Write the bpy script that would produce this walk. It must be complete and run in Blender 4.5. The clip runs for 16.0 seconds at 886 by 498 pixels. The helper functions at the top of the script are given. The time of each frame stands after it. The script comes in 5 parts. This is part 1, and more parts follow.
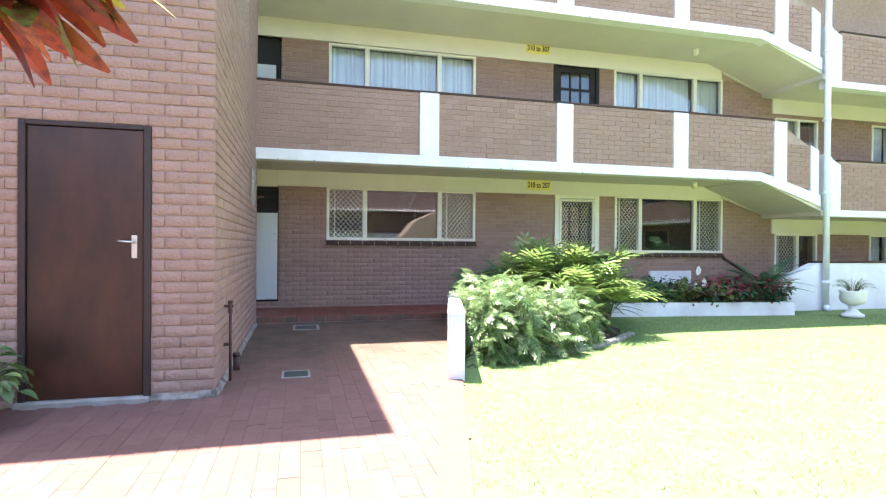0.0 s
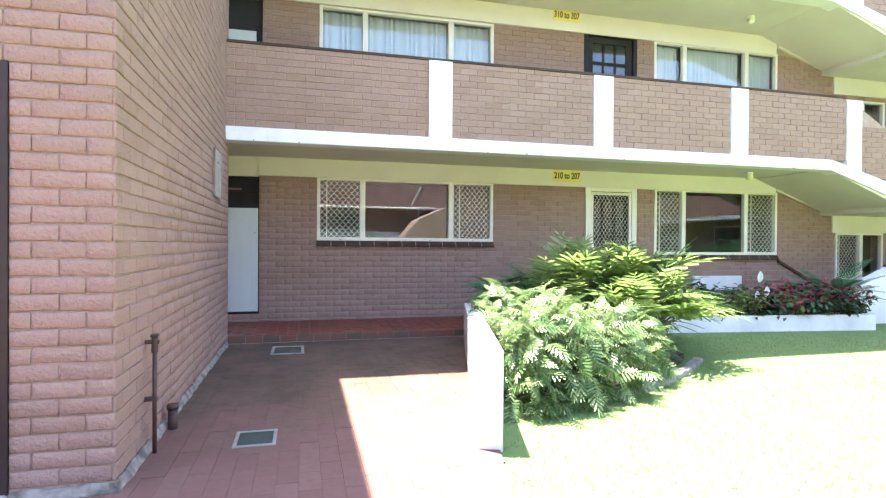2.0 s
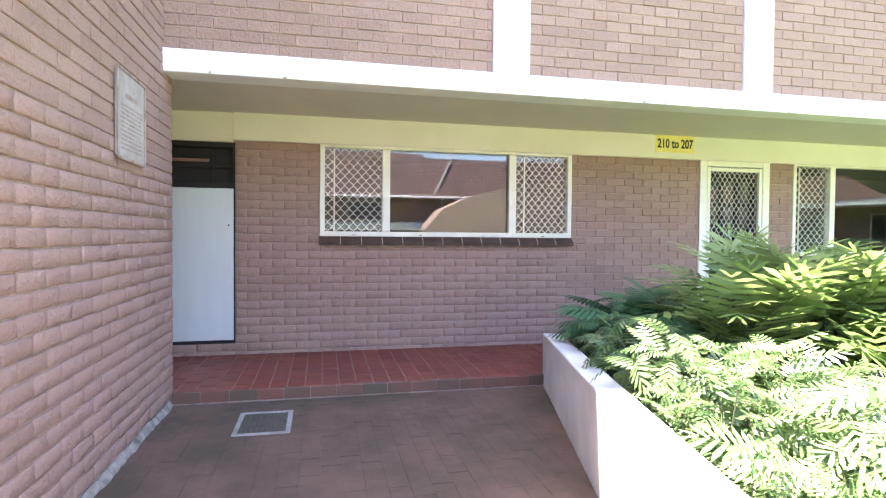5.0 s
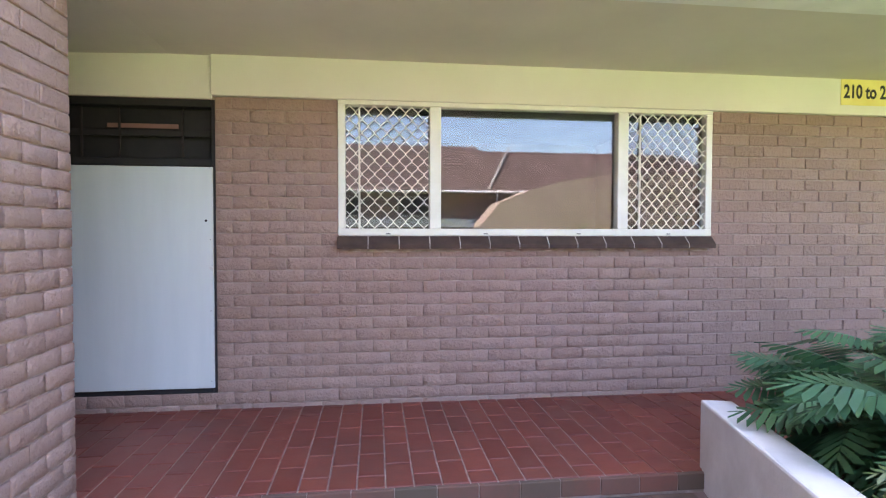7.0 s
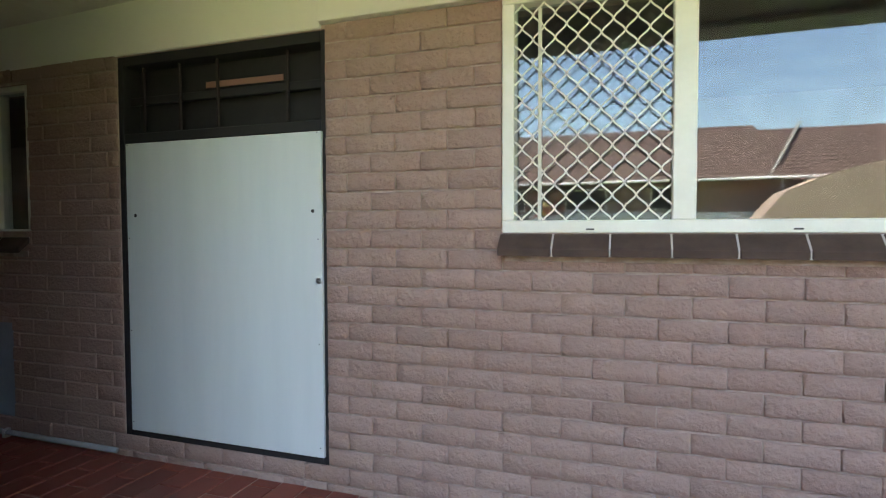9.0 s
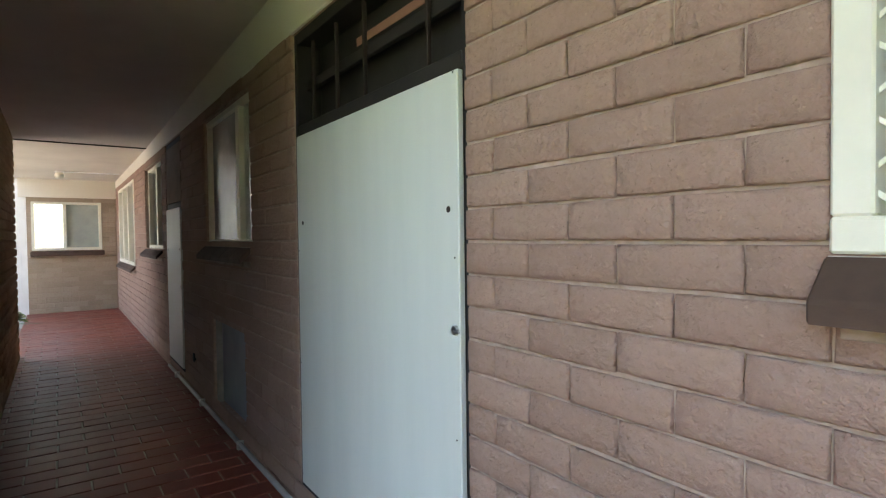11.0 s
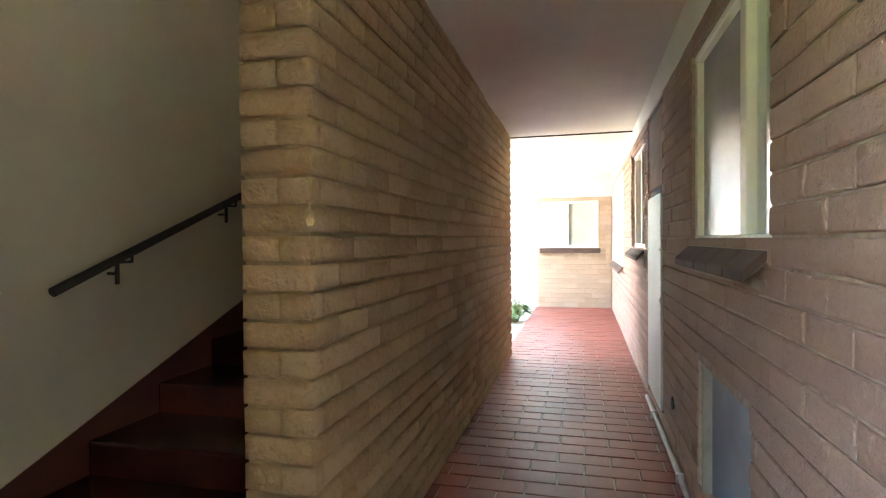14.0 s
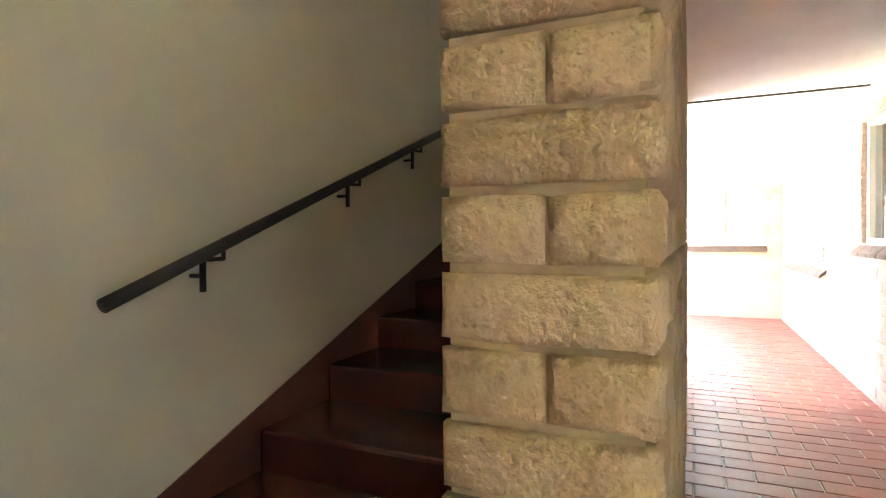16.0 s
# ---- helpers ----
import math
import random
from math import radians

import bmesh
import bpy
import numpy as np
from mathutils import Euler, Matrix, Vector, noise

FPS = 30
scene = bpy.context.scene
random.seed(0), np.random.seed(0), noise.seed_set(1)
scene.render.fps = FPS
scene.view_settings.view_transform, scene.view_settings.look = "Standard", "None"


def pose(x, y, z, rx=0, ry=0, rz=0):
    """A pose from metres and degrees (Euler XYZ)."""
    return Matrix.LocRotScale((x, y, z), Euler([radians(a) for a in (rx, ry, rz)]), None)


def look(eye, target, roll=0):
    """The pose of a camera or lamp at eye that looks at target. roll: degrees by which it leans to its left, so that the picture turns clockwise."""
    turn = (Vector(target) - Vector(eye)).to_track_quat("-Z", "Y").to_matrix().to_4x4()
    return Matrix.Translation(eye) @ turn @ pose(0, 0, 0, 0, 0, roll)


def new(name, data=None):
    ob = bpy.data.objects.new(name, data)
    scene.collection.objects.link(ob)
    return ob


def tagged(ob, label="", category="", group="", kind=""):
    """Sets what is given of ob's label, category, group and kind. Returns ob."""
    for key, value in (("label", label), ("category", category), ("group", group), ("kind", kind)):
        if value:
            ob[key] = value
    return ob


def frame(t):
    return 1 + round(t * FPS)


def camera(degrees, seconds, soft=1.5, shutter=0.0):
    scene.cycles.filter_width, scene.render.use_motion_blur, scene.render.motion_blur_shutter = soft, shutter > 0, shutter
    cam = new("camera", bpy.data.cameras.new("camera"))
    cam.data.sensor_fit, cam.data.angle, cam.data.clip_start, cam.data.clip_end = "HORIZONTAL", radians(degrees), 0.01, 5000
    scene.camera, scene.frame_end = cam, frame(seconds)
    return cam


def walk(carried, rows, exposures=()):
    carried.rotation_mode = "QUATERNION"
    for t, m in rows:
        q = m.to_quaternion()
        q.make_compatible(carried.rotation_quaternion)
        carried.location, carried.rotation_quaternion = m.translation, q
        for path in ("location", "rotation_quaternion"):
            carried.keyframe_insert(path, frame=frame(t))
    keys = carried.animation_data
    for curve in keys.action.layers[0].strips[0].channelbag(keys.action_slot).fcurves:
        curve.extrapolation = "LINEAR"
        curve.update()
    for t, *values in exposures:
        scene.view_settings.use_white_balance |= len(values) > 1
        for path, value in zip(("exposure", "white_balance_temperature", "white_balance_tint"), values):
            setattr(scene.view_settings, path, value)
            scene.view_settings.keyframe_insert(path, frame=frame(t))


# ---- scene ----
cam = camera(77.9, 16.0, soft=1.25)
PATH = [
    (0, (0.153, 0.029, 1.075), (0.656, 1.964, 1.065), 0.4),
    (0.5, (0.205, 0.415, 1.115), (0.708, 2.35, 1.102), 0.4),
    (1, (0.299, 0.799, 1.13), (0.8, 2.735, 1.116), 0.4),
    (1.5, (0.357, 1.187, 1.129), (0.852, 3.125, 1.114), 0.4),
    (2, (0.4, 1.571, 1.121), (0.894, 3.509, 1.105), 0.4),
    (2.5, (0.458, 2.024, 1.145), (0.945, 3.964, 1.127), 0.4),
    (3, (0.492, 2.457, 1.156), (0.973, 4.398, 1.133), 0.4),
    (3.5, (0.556, 2.9, 1.127), (1.025, 4.844, 1.105), 0.4),
    (4, (0.6, 3.345, 1.103), (1.036, 5.297, 1.088), 0.4),
    (4.2, (0.595, 3.497, 1.127), (1.031, 5.449, 1.106), 0.4),
    (6.5, (0.738, 5.594, 1.212), (1.091, 7.562, 1.139), 0.4),
    (7, (0.845, 6.025, 1.197), (1.089, 8.009, 1.135), 0.1),
    (7.5, (1.007, 6.428, 1.206), (1.064, 8.426, 1.134), 0.0),
    (8, (1.018, 6.847, 1.183), (0.865, 8.84, 1.111), -0.1),
    (10.3, (1.145, 8.656, 1.205), (-0.206, 10.129, 1.145), -0.6),
    (10.5, (1.069, 8.777, 1.206), (-0.383, 10.151, 1.153), -0.7),
    (11, (0.892, 9.0, 1.202), (-0.743, 10.15, 1.152), -0.7),
    (11.5, (0.7, 9.172, 1.205), (-1.069, 10.104, 1.157), -0.9),
    (12, (0.484, 9.339, 1.215), (-1.415, 9.966, 1.177), -0.5),
    (12.5, (0.253, 9.427, 1.198), (-1.721, 9.743, 1.158), -0.5),
    (13, (-0.008, 9.463, 1.204), (-2.008, 9.491, 1.166), -0.3),
    (13.5, (-0.272, 9.439, 1.193), (-2.259, 9.213, 1.16), -0.5),
    (14, (-0.482, 9.374, 1.183), (-2.419, 8.879, 1.15), -0.5),
    (14.5, (-0.684, 9.23, 1.185), (-2.581, 8.597, 1.153), -0.4),
    (15, (-0.878, 9.065, 1.173), (-2.746, 8.35, 1.136), -0.5),
    (15.5, (-1.104, 8.875, 1.175), (-2.943, 8.09, 1.145), -0.4),
    (16, (-1.306, 8.683, 1.153), (-3.129, 7.86, 1.116), -0.4),
]
walk(cam, [(t, look(eye, target, roll)) for t, eye, target, roll in PATH],
     exposures=[(0.0, 2.72, 6700, 14), (1.5, 2.92, 6800, 15), (3.5, 3.40, 6800, 20), (7.0, 3.55, 6900, 23), (8.0, 3.47, 7150, 14), (10.5, 3.65, 7500, 4), (11.0, 3.75, 7700, 4), (11.5, 3.9, 7800, 3), (12.0, 4.1, 8000, 5),
                (12.5, 4.05, 7900, 7), (13.5, 5.1, 7900, 6), (14.0, 6.05, 7700, 3), (14.5, 6.45, 7800, 3), (16.0, 7.25, 7700, 1)])

# ---- light ----
SUN_FROM = Vector((-0.21, 0.21, 1.0)).normalized()
world = bpy.data.worlds.new("sky")
scene.world = world
world.use_nodes = True
wn = world.node_tree
sky = wn.nodes.new("ShaderNodeTexSky")
sky.sky_type = 'NISHITA'
sky.sun_disc = False
sky.sun_elevation = math.asin(SUN_FROM.z)
sky.sun_rotation = math.atan2(SUN_FROM.x, SUN_FROM.y)
wn.links.new(sky.outputs[0], wn.nodes["Background"].inputs[0])
wn.nodes["Background"].inputs[1].default_value = 0.14
sun_data = bpy.data.lights.new("sun", 'SUN')
sun_data.energy = 5.0
sun_data.angle = radians(0.55)
sun_data.color = (1.0, 0.96, 0.89)
sun = new("sun", sun_data)
sun.matrix_world = look(SUN_FROM * 30, (0, 0, 0))


# ---- materials ----
class Mat:
    """A small builder for node materials."""
    def __init__(self, name, color=(0.5, 0.5, 0.5), rough=0.6, metal=0.0, spec=0.5):
        self.m = bpy.data.materials.new(name)
        self.m.use_nodes = True
        self.t = self.m.node_tree
        self.b = self.t.nodes["Principled BSDF"]
        self.b.inputs["Base Color"].default_value = (*color, 1)
        self.b.inputs["Roughness"].default_value = rough
        self.b.inputs["Metallic"].default_value = metal
        self.b.inputs["Specular IOR Level"].default_value = spec
        self.pos = None

    def n(self, kind, **values):
        node = self.t.nodes.new(kind)
        for k, v in values.items():
            node.inputs[k.replace("_", " ")].default_value = v
        return node

    def link(self, a, b):
        self.t.links.new(a, b)

    def place(self):
        if self.pos is None:
            self.pos = self.t.nodes.new("ShaderNodeNewGeometry")
        return self.pos.outputs["Position"]

    def noise(self, scale, detail=4.0, rough=0.6, stretch=None):
        node = self.n("ShaderNodeTexNoise", Scale=scale, Detail=detail, Roughness=rough)
        src = self.place()
        if stretch:
            mp = self.n("ShaderNodeMapping", Scale=stretch)
            self.link(src, mp.inputs["Vector"])
            src = mp.outputs[0]
        self.link(src, node.inputs["Vector"])
        return node.outputs["Fac"]

    def ramp(self, fac, *stops):
        node = self.n("ShaderNodeValToRGB")
        els = node.color_ramp.elements
        while len(els) < len(stops):
            els.new(0.5)
        for e, (p, c) in zip(els, stops):
            e.position, e.color = p, (*c, 1)
        self.link(fac, node.inputs["Fac"])
        return node.outputs["Color"]

    def mix(self, fac, a, b, blend='MIX'):
        node = self.t.nodes.new("ShaderNodeMix")
        node.data_type, node.blend_type = 'RGBA', blend
        for sock, v in ((node.inputs[0], fac), (node.inputs[6], a), (node.inputs[7], b)):
            if isinstance(v, (int, float)):
                sock.default_value = v
            elif isinstance(v, tuple):
                sock.default_value = (*v, 1)
            else:
                self.link(v, sock)
        return node.outputs[2]

    def math(self, op, a, b=0.0):
        node = self.t.nodes.new("ShaderNodeMath")
        node.operation = op
        for sock, v in zip(node.inputs, (a, b)):
            if isinstance(v, (int, float)):
                sock.default_value = v
            else:
                self.link(v, sock)
        return node.outputs[0]

    def piece(self):
        """A random number for each piece, be it an object or an island."""
        oi = self.t.nodes.new("ShaderNodeObjectInfo")
        if self.pos is None:
            self.place()
        return self.math('FRACT', self.math('ADD', oi.outputs["Random"], self.pos.outputs["Random Per Island"]))

    def color(self, out):
        self.link(out, self.b.inputs["Base Color"])
        return self

    def rough(self, fac, lo, hi):
        mr = self.n("ShaderNodeMapRange", To_Min=lo, To_Max=hi)
        self.link(fac, mr.inputs["Value"])
        self.link(mr.outputs[0], self.b.inputs["Roughness"])
        return self

    def bump(self, fac, strength=0.4, dist=0.004):
        node = self.n("ShaderNodeBump", Strength=strength, Distance=dist)
        self.link(fac, node.inputs["Height"])
        self.link(node.outputs[0], self.b.inputs["Normal"])
        return self


def brick_material(name, dark, mid, light, tint, relief=0.0125):
    k = Mat(name, rough=0.92, spec=0.2)
    big = k.noise(0.9, 4.0)
    lump = k.noise(46.0, 3.0, 0.55)
    pit = k.noise(95.0, 4.0, 0.6)
    grain = k.noise(260.0, 3.0, 0.6)
    base = k.ramp(k.piece(), (0.0, dark), (0.5, mid), (1.0, light))
    base = k.mix(k.ramp(big, (0.35, (0, 0, 0)), (0.7, (0.75, 0.75, 0.75))), base, tint)
    # lump tops lightened, hollows and pits darkened: relief shading put into the colour
    base = k.mix(k.ramp(lump, (0.5, (0, 0, 0)), (0.78, (0.55, 0.55, 0.55))), base, light)
    base = k.mix(k.ramp(lump, (0.25, (0.65, 0.65, 0.65)), (0.46, (0, 0, 0))), base, dark)
    base = k.mix(k.ramp(pit, (0.27, (0.6, 0.6, 0.6)), (0.34, (0, 0, 0))), base, tuple(c * 0.45 for c in dark))
    base = k.mix(k.ramp(pit, (0.66, (0, 0, 0)), (0.74, (0.5, 0.5, 0.5))), base, tuple(min(1, c * 1.35) for c in light))
    k.color(base)
    k.bump(k.math('ADD', lump, k.math('ADD', k.math('MULTIPLY', pit, 0.4), k.math('MULTIPLY', grain, 0.10))), 0.9, relief)
    return k.m


M_BRICK = brick_material("brick_rough", (0.290, 0.190, 0.149), (0.326, 0.217, 0.172), (0.364, 0.246, 0.198), (0.352, 0.231, 0.194))
M_BRICK_TAN = brick_material("brick_tan", (0.295, 0.193, 0.112), (0.365, 0.248, 0.150), (0.44, 0.308, 0.195), (0.385, 0.257, 0.152), 0.017)
# brick paled in colour to give the overexposed look of the corridor's end
M_BRICK_WASHED = brick_material("brick_washed_out", (0.31, 0.245, 0.185), (0.37, 0.295, 0.225), (0.43, 0.35, 0.275), (0.39, 0.31, 0.235))
k = Mat("mortar", rough=0.95, spec=0.2)
k.color(k.ramp(k.noise(30, 5), (0.3, (0.30, 0.215, 0.172)), (0.7, (0.45, 0.338, 0.28)))).bump(k.noise(120, 4), 0.5, 0.003)
M_MORTAR = k.m
k = Mat("raked_joint", rough=0.95, spec=0.2)
k.color(k.ramp(k.noise(30, 5), (0.3, (0.27, 0.185, 0.112)), (0.7, (0.38, 0.265, 0.165)))).bump(k.noise(120, 4), 0.5, 0.003)
M_RAKED = k.m


def paint(name, a, b, rough=0.55, scale=2.2, bump=0.25, fine=90, streak=None):
    k = Mat(name, rough=rough)
    c = k.ramp(k.noise(scale, 5, 0.6, streak), (0.32, a), (0.68, b))
    k.color(c).bump(k.noise(fine, 4), bump, 0.003)
    return k.m


k = Mat("white_paint", rough=0.6)
wp = k.ramp(k.noise(3.0, 5), (0.32, (0.72, 0.72, 0.72)), (0.68, (0.82, 0.82, 0.82)))
wp = k.mix(k.ramp(k.noise(2.6, 6, 0.7, (9, 9, 0.7)), (0.60, (0, 0, 0)), (0.78, (0.5, 0.5, 0.5))), wp, (0.42, 0.40, 0.36))
k.color(wp).bump(k.noise(60, 4), 0.3, 0.003)
M_WHITE = k.m
M_CREAM = paint("cream_paint", (0.69, 0.65, 0.575), (0.75, 0.71, 0.64), 0.6, 1.4)
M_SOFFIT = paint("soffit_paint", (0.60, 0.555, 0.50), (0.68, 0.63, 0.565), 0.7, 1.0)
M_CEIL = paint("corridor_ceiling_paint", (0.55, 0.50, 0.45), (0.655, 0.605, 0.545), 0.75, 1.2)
M_STAIRWALL = paint("stair_wall_plaster", (0.51, 0.45, 0.345), (0.58, 0.51, 0.395), 0.3, 1.6, 0.55, 22)
M_FRAME = paint("frame_paint", (0.72, 0.70, 0.60), (0.80, 0.78, 0.68), 0.4, 8)
M_PANEL = paint("panel_board", (0.53, 0.57, 0.545), (0.58, 0.615, 0.585), 0.5, 1.2, 0.08, 160, (6, 6, 0.6))
M_JAMB = paint("dark_jamb", (0.020, 0.011, 0.010), (0.036, 0.020, 0.017), 0.6, 8)
M_BLACK = paint("dark_paint", (0.009, 0.008, 0.008), (0.018, 0.015, 0.015), 0.75, 6)
M_DARKWOOD = paint("dark_door_wood", (0.016, 0.007, 0.006), (0.062, 0.020, 0.010), 0.33, 2.4, 0.2, 70, (1.6, 1.6, 0.7))
M_SILL = paint("sill_brick", (0.045, 0.025, 0.018), (0.078, 0.045, 0.033), 0.85, 9, 0.4, 60)
M_SILLJOINT = paint("pale_sill_mortar", (0.42, 0.36, 0.32), (0.58, 0.52, 0.47), 0.9, 14)
M_JOINT = paint("pale_joint", (0.24, 0.17, 0.135), (0.42, 0.34, 0.29), 0.9, 14)
M_METAL = Mat("brushed_metal", (0.62, 0.62, 0.60), 0.32, 1.0).m
M_RAIL = paint("rail_paint", (0.011, 0.007, 0.0055), (0.020, 0.012, 0.010), 0.75, 10)
M_RUST = paint("rusty_pipe", (0.045, 0.022, 0.020), (0.085, 0.042, 0.034), 0.6, 14, 0.5)
M_STAIR = paint("polished_red_stair", (0.040, 0.011, 0.009), (0.068, 0.018, 0.014), 0.22, 4, 0.15)
M_STAIRBAND = paint("red_stair_band", (0.085, 0.022, 0.016), (0.115, 0.032, 0.023), 0.5, 4, 0.15)
M_YELLOW = paint("yellow_sign_paint", (0.76, 0.62, 0.20), (0.83, 0.71, 0.27), 0.55, 6)
M_INK = Mat("sign_ink", (0.02, 0.02, 0.02), 0.6).m
M_CURTAIN = paint("curtain_cloth", (0.66, 0.68, 0.70), (0.78, 0.79, 0.80), 0.9, 3)
# colour kept dark to give the dimness behind the panes
M_ROOM = paint("dark_room_shell", (0.10, 0.085, 0.07), (0.15, 0.13, 0.11), 0.9, 2)
M_CONCRETE = paint("weathered_concrete", (0.20, 0.19, 0.17), (0.34, 0.32, 0.29), 0.9, 6, 0.6)
M_BROWN = paint("brown_timber", (0.10, 0.052, 0.030), (0.17, 0.09, 0.055), 0.7, 9, 0.4, 40)
M_MORTARFOOT = paint("mortar_foot", (0.10, 0.09, 0.072), (0.33, 0.30, 0.265), 0.95, 11, 0.8, 60)
M_GRILLE = paint("drain_metal", (0.04, 0.052, 0.045), (0.075, 0.09, 0.078), 0.8, 14)
M_PIPE = paint("white_pipe_paint", (0.66, 0.70, 0.76), (0.74, 0.78, 0.84), 0.35, 4)


def paver_material(name, dark, mid, light, dirt, gloss=(0.35, 0.65), wear=0.5):
    k = Mat(name, rough=0.6)
    base = k.ramp(k.piece(), (0.0, dark), (0.5, mid), (1.0, light))
    stain = k.ramp(k.noise(1.3, 7, 0.7), (0.47, (0, 0, 0)), (0.58, (1, 1, 1)))
    base = k.mix(k.math('MULTIPLY', stain, wear), base, dirt)
    base = k.mix(k.ramp(k.noise(24, 5), (0.45, (0, 0, 0)), (0.8, (0.35, 0.35, 0.35))), base, dirt)
    k.color(base).rough(k.noise(5, 4), *gloss).bump(k.noise(60, 5), 0.35, 0.003)
    return k.m


M_TILE = paver_material("red_quarry_tile", (0.18, 0.038, 0.024), (0.22, 0.049, 0.031), (0.26, 0.064, 0.040), (0.15, 0.052, 0.037), (0.36, 0.6))
k = Mat("red_courtyard_paver", rough=0.75, spec=0.15)
pv = k.ramp(k.piece(), (0.0, (0.155, 0.085, 0.071)), (0.5, (0.166, 0.092, 0.077)), (1.0, (0.180, 0.101, 0.085)))
# silt and moss lie thickest towards the walkway
sep = k.n("ShaderNodeSeparateXYZ")
k.link(k.place(), sep.inputs[0])
silt = k.n("ShaderNodeMapRange", From_Min=4.4, From_Max=6.2, To_Min=-0.16, To_Max=0.20)
k.link(sep.outputs[1], silt.inputs["Value"])
spread = k.math('ADD', k.noise(1.5, 7, 0.68), silt.outputs[0])
pv = k.mix(k.ramp(spread, (0.46, (0, 0, 0)), (0.66, (0.88, 0.88, 0.88))), pv, (0.140, 0.092, 0.069))
pv = k.mix(k.ramp(k.math('ADD', k.noise(2.3, 6, 0.65), silt.outputs[0]), (0.60, (0, 0, 0)), (0.80, (0.8, 0.8, 0.8))), pv, (0.072, 0.060, 0.044))
pv = k.mix(k.ramp(k.noise(26, 5), (0.45, (0, 0, 0)), (0.8, (0.4, 0.4, 0.4))), pv, (0.085, 0.060, 0.046))
k.color(pv).rough(k.noise(5, 4), 0.55, 0.85).bump(k.noise(60, 5), 0.35, 0.003)
M_PAVER = k.m
M_RISER = paver_material("worn_step_paver", (0.105, 0.072, 0.048), (0.155, 0.078, 0.054), (0.20, 0.072, 0.048), (0.095, 0.072, 0.048), (0.7, 0.95), 0.6)
M_DIRT = paint("paving_dirt", (0.14, 0.09, 0.075), (0.19, 0.125, 0.105), 0.95, 8, 0.5)


def glass(name, ior=1.6, clear=(0.85, 0.88, 0.88)):
    k = Mat(name)
    lw = k.n("ShaderNodeLayerWeight", Blend=0.5)
    r0 = ((ior - 1) / (ior + 1)) ** 2
    gloss = k.math('ADD', r0, k.math('MULTIPLY', k.math('POWER', lw.outputs["Facing"], 5.0), 1 - r0))
    gl = k.n("ShaderNodeBsdfGlossy", Roughness=0.01)
    gl.inputs["Color"].default_value = (0.95, 0.97, 1.0, 1)
    tr = k.n("ShaderNodeBsdfTransparent")
    tr.inputs["Color"].default_value = (*clear, 1)
    mx = k.t.nodes.new("ShaderNodeMixShader")
    k.link(gloss, mx.inputs[0])
    k.link(tr.outputs[0], mx.inputs[1])
    k.link(gl.outputs[0], mx.inputs[2])
    k.link(mx.outputs[0], k.t.nodes["Material Output"].inputs["Surface"])
    return k.m


M_GLASS = glass("window_glass", 1.62)
M_FROST = paint("frosted_pane", (0.30, 0.33, 0.31), (0.38, 0.41, 0.38), 0.25, 5, 0.1)


def leaf_material(name, a, b, c, rough=0.38, trans=0.25):
    k = Mat(name, rough=rough)
    base = k.ramp(k.piece(), (0.0, a), (0.55, b), (1.0, c))
    base = k.mix(k.math('MULTIPLY', k.noise(14, 4), 0.35), base, a)
    k.color(base).bump(k.noise(60, 3), 0.3, 0.002)
    tl = k.n("ShaderNodeBsdfTranslucent")
    k.link(base, tl.inputs["Color"])
    mx = k.t.nodes.new("ShaderNodeMixShader")
    mx.inputs[0].default_value = trans
    k.link(k.b.outputs[0], mx.inputs[1])
    k.link(tl.outputs[0], mx.inputs[2])
    k.link(mx.outputs[0], k.t.nodes["Material Output"].inputs["Surface"])
    return k.m


# pale ends of these two leaf ramps stand for sun glints on the foliage
M_LEAF = leaf_material("lobed_leaf", (0.11, 0.19, 0.052), (0.20, 0.295, 0.088), (0.34, 0.41, 0.145), 0.30, 0.38)
M_FERN = leaf_material("fern_leaf", (0.068, 0.138, 0.046), (0.150, 0.235, 0.090), (0.31, 0.375, 0.185), 0.32, 0.34)
# deep green; on the lobed plants it also carries the balcony's shade
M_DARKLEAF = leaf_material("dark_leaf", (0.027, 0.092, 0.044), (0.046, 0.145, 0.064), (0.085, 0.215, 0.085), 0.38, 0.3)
M_STEM = paint("plant_stem", (0.07, 0.09, 0.04), (0.13, 0.13, 0.06), 0.6, 20)


# ---- mesh helpers ----
def box(bm, lo, hi, bevel=0.0, seg=1):
    """A box between two corners, its edges rounded."""
    made = bmesh.ops.create_cube(bm, size=1.0)
    c = [(a + b) / 2 for a, b in zip(lo, hi)]
    s = [abs(b - a) for a, b in zip(lo, hi)]
    for v in made["verts"]:
        v.co = Vector((c[0] + v.co.x * s[0], c[1] + v.co.y * s[1], c[2] + v.co.z * s[2]))
    if bevel > 0:
        edges = list({e for v in made["verts"] for e in v.link_edges})
        bmesh.ops.bevel(bm, geom=edges, offset=min(bevel, min(s) * 0.45), segments=seg, affect='EDGES', profile=0.5)
    return bm


def rod(bm, a, b, r0, r1=None, seg=10):
    """A round bar from a to b."""
    a, b = Vector(a), Vector(b)
    made = bmesh.ops.create_cone(bm, cap_ends=True, segments=seg, radius1=r0, radius2=r0 if r1 is None else r1, depth=(b - a).length)
    m = Matrix.Translation((a + b) / 2) @ (b - a).to_track_quat('Z', 'Y').to_matrix().to_4x4()
    bmesh.ops.transform(bm, matrix=m, verts=made["verts"])
    return bm


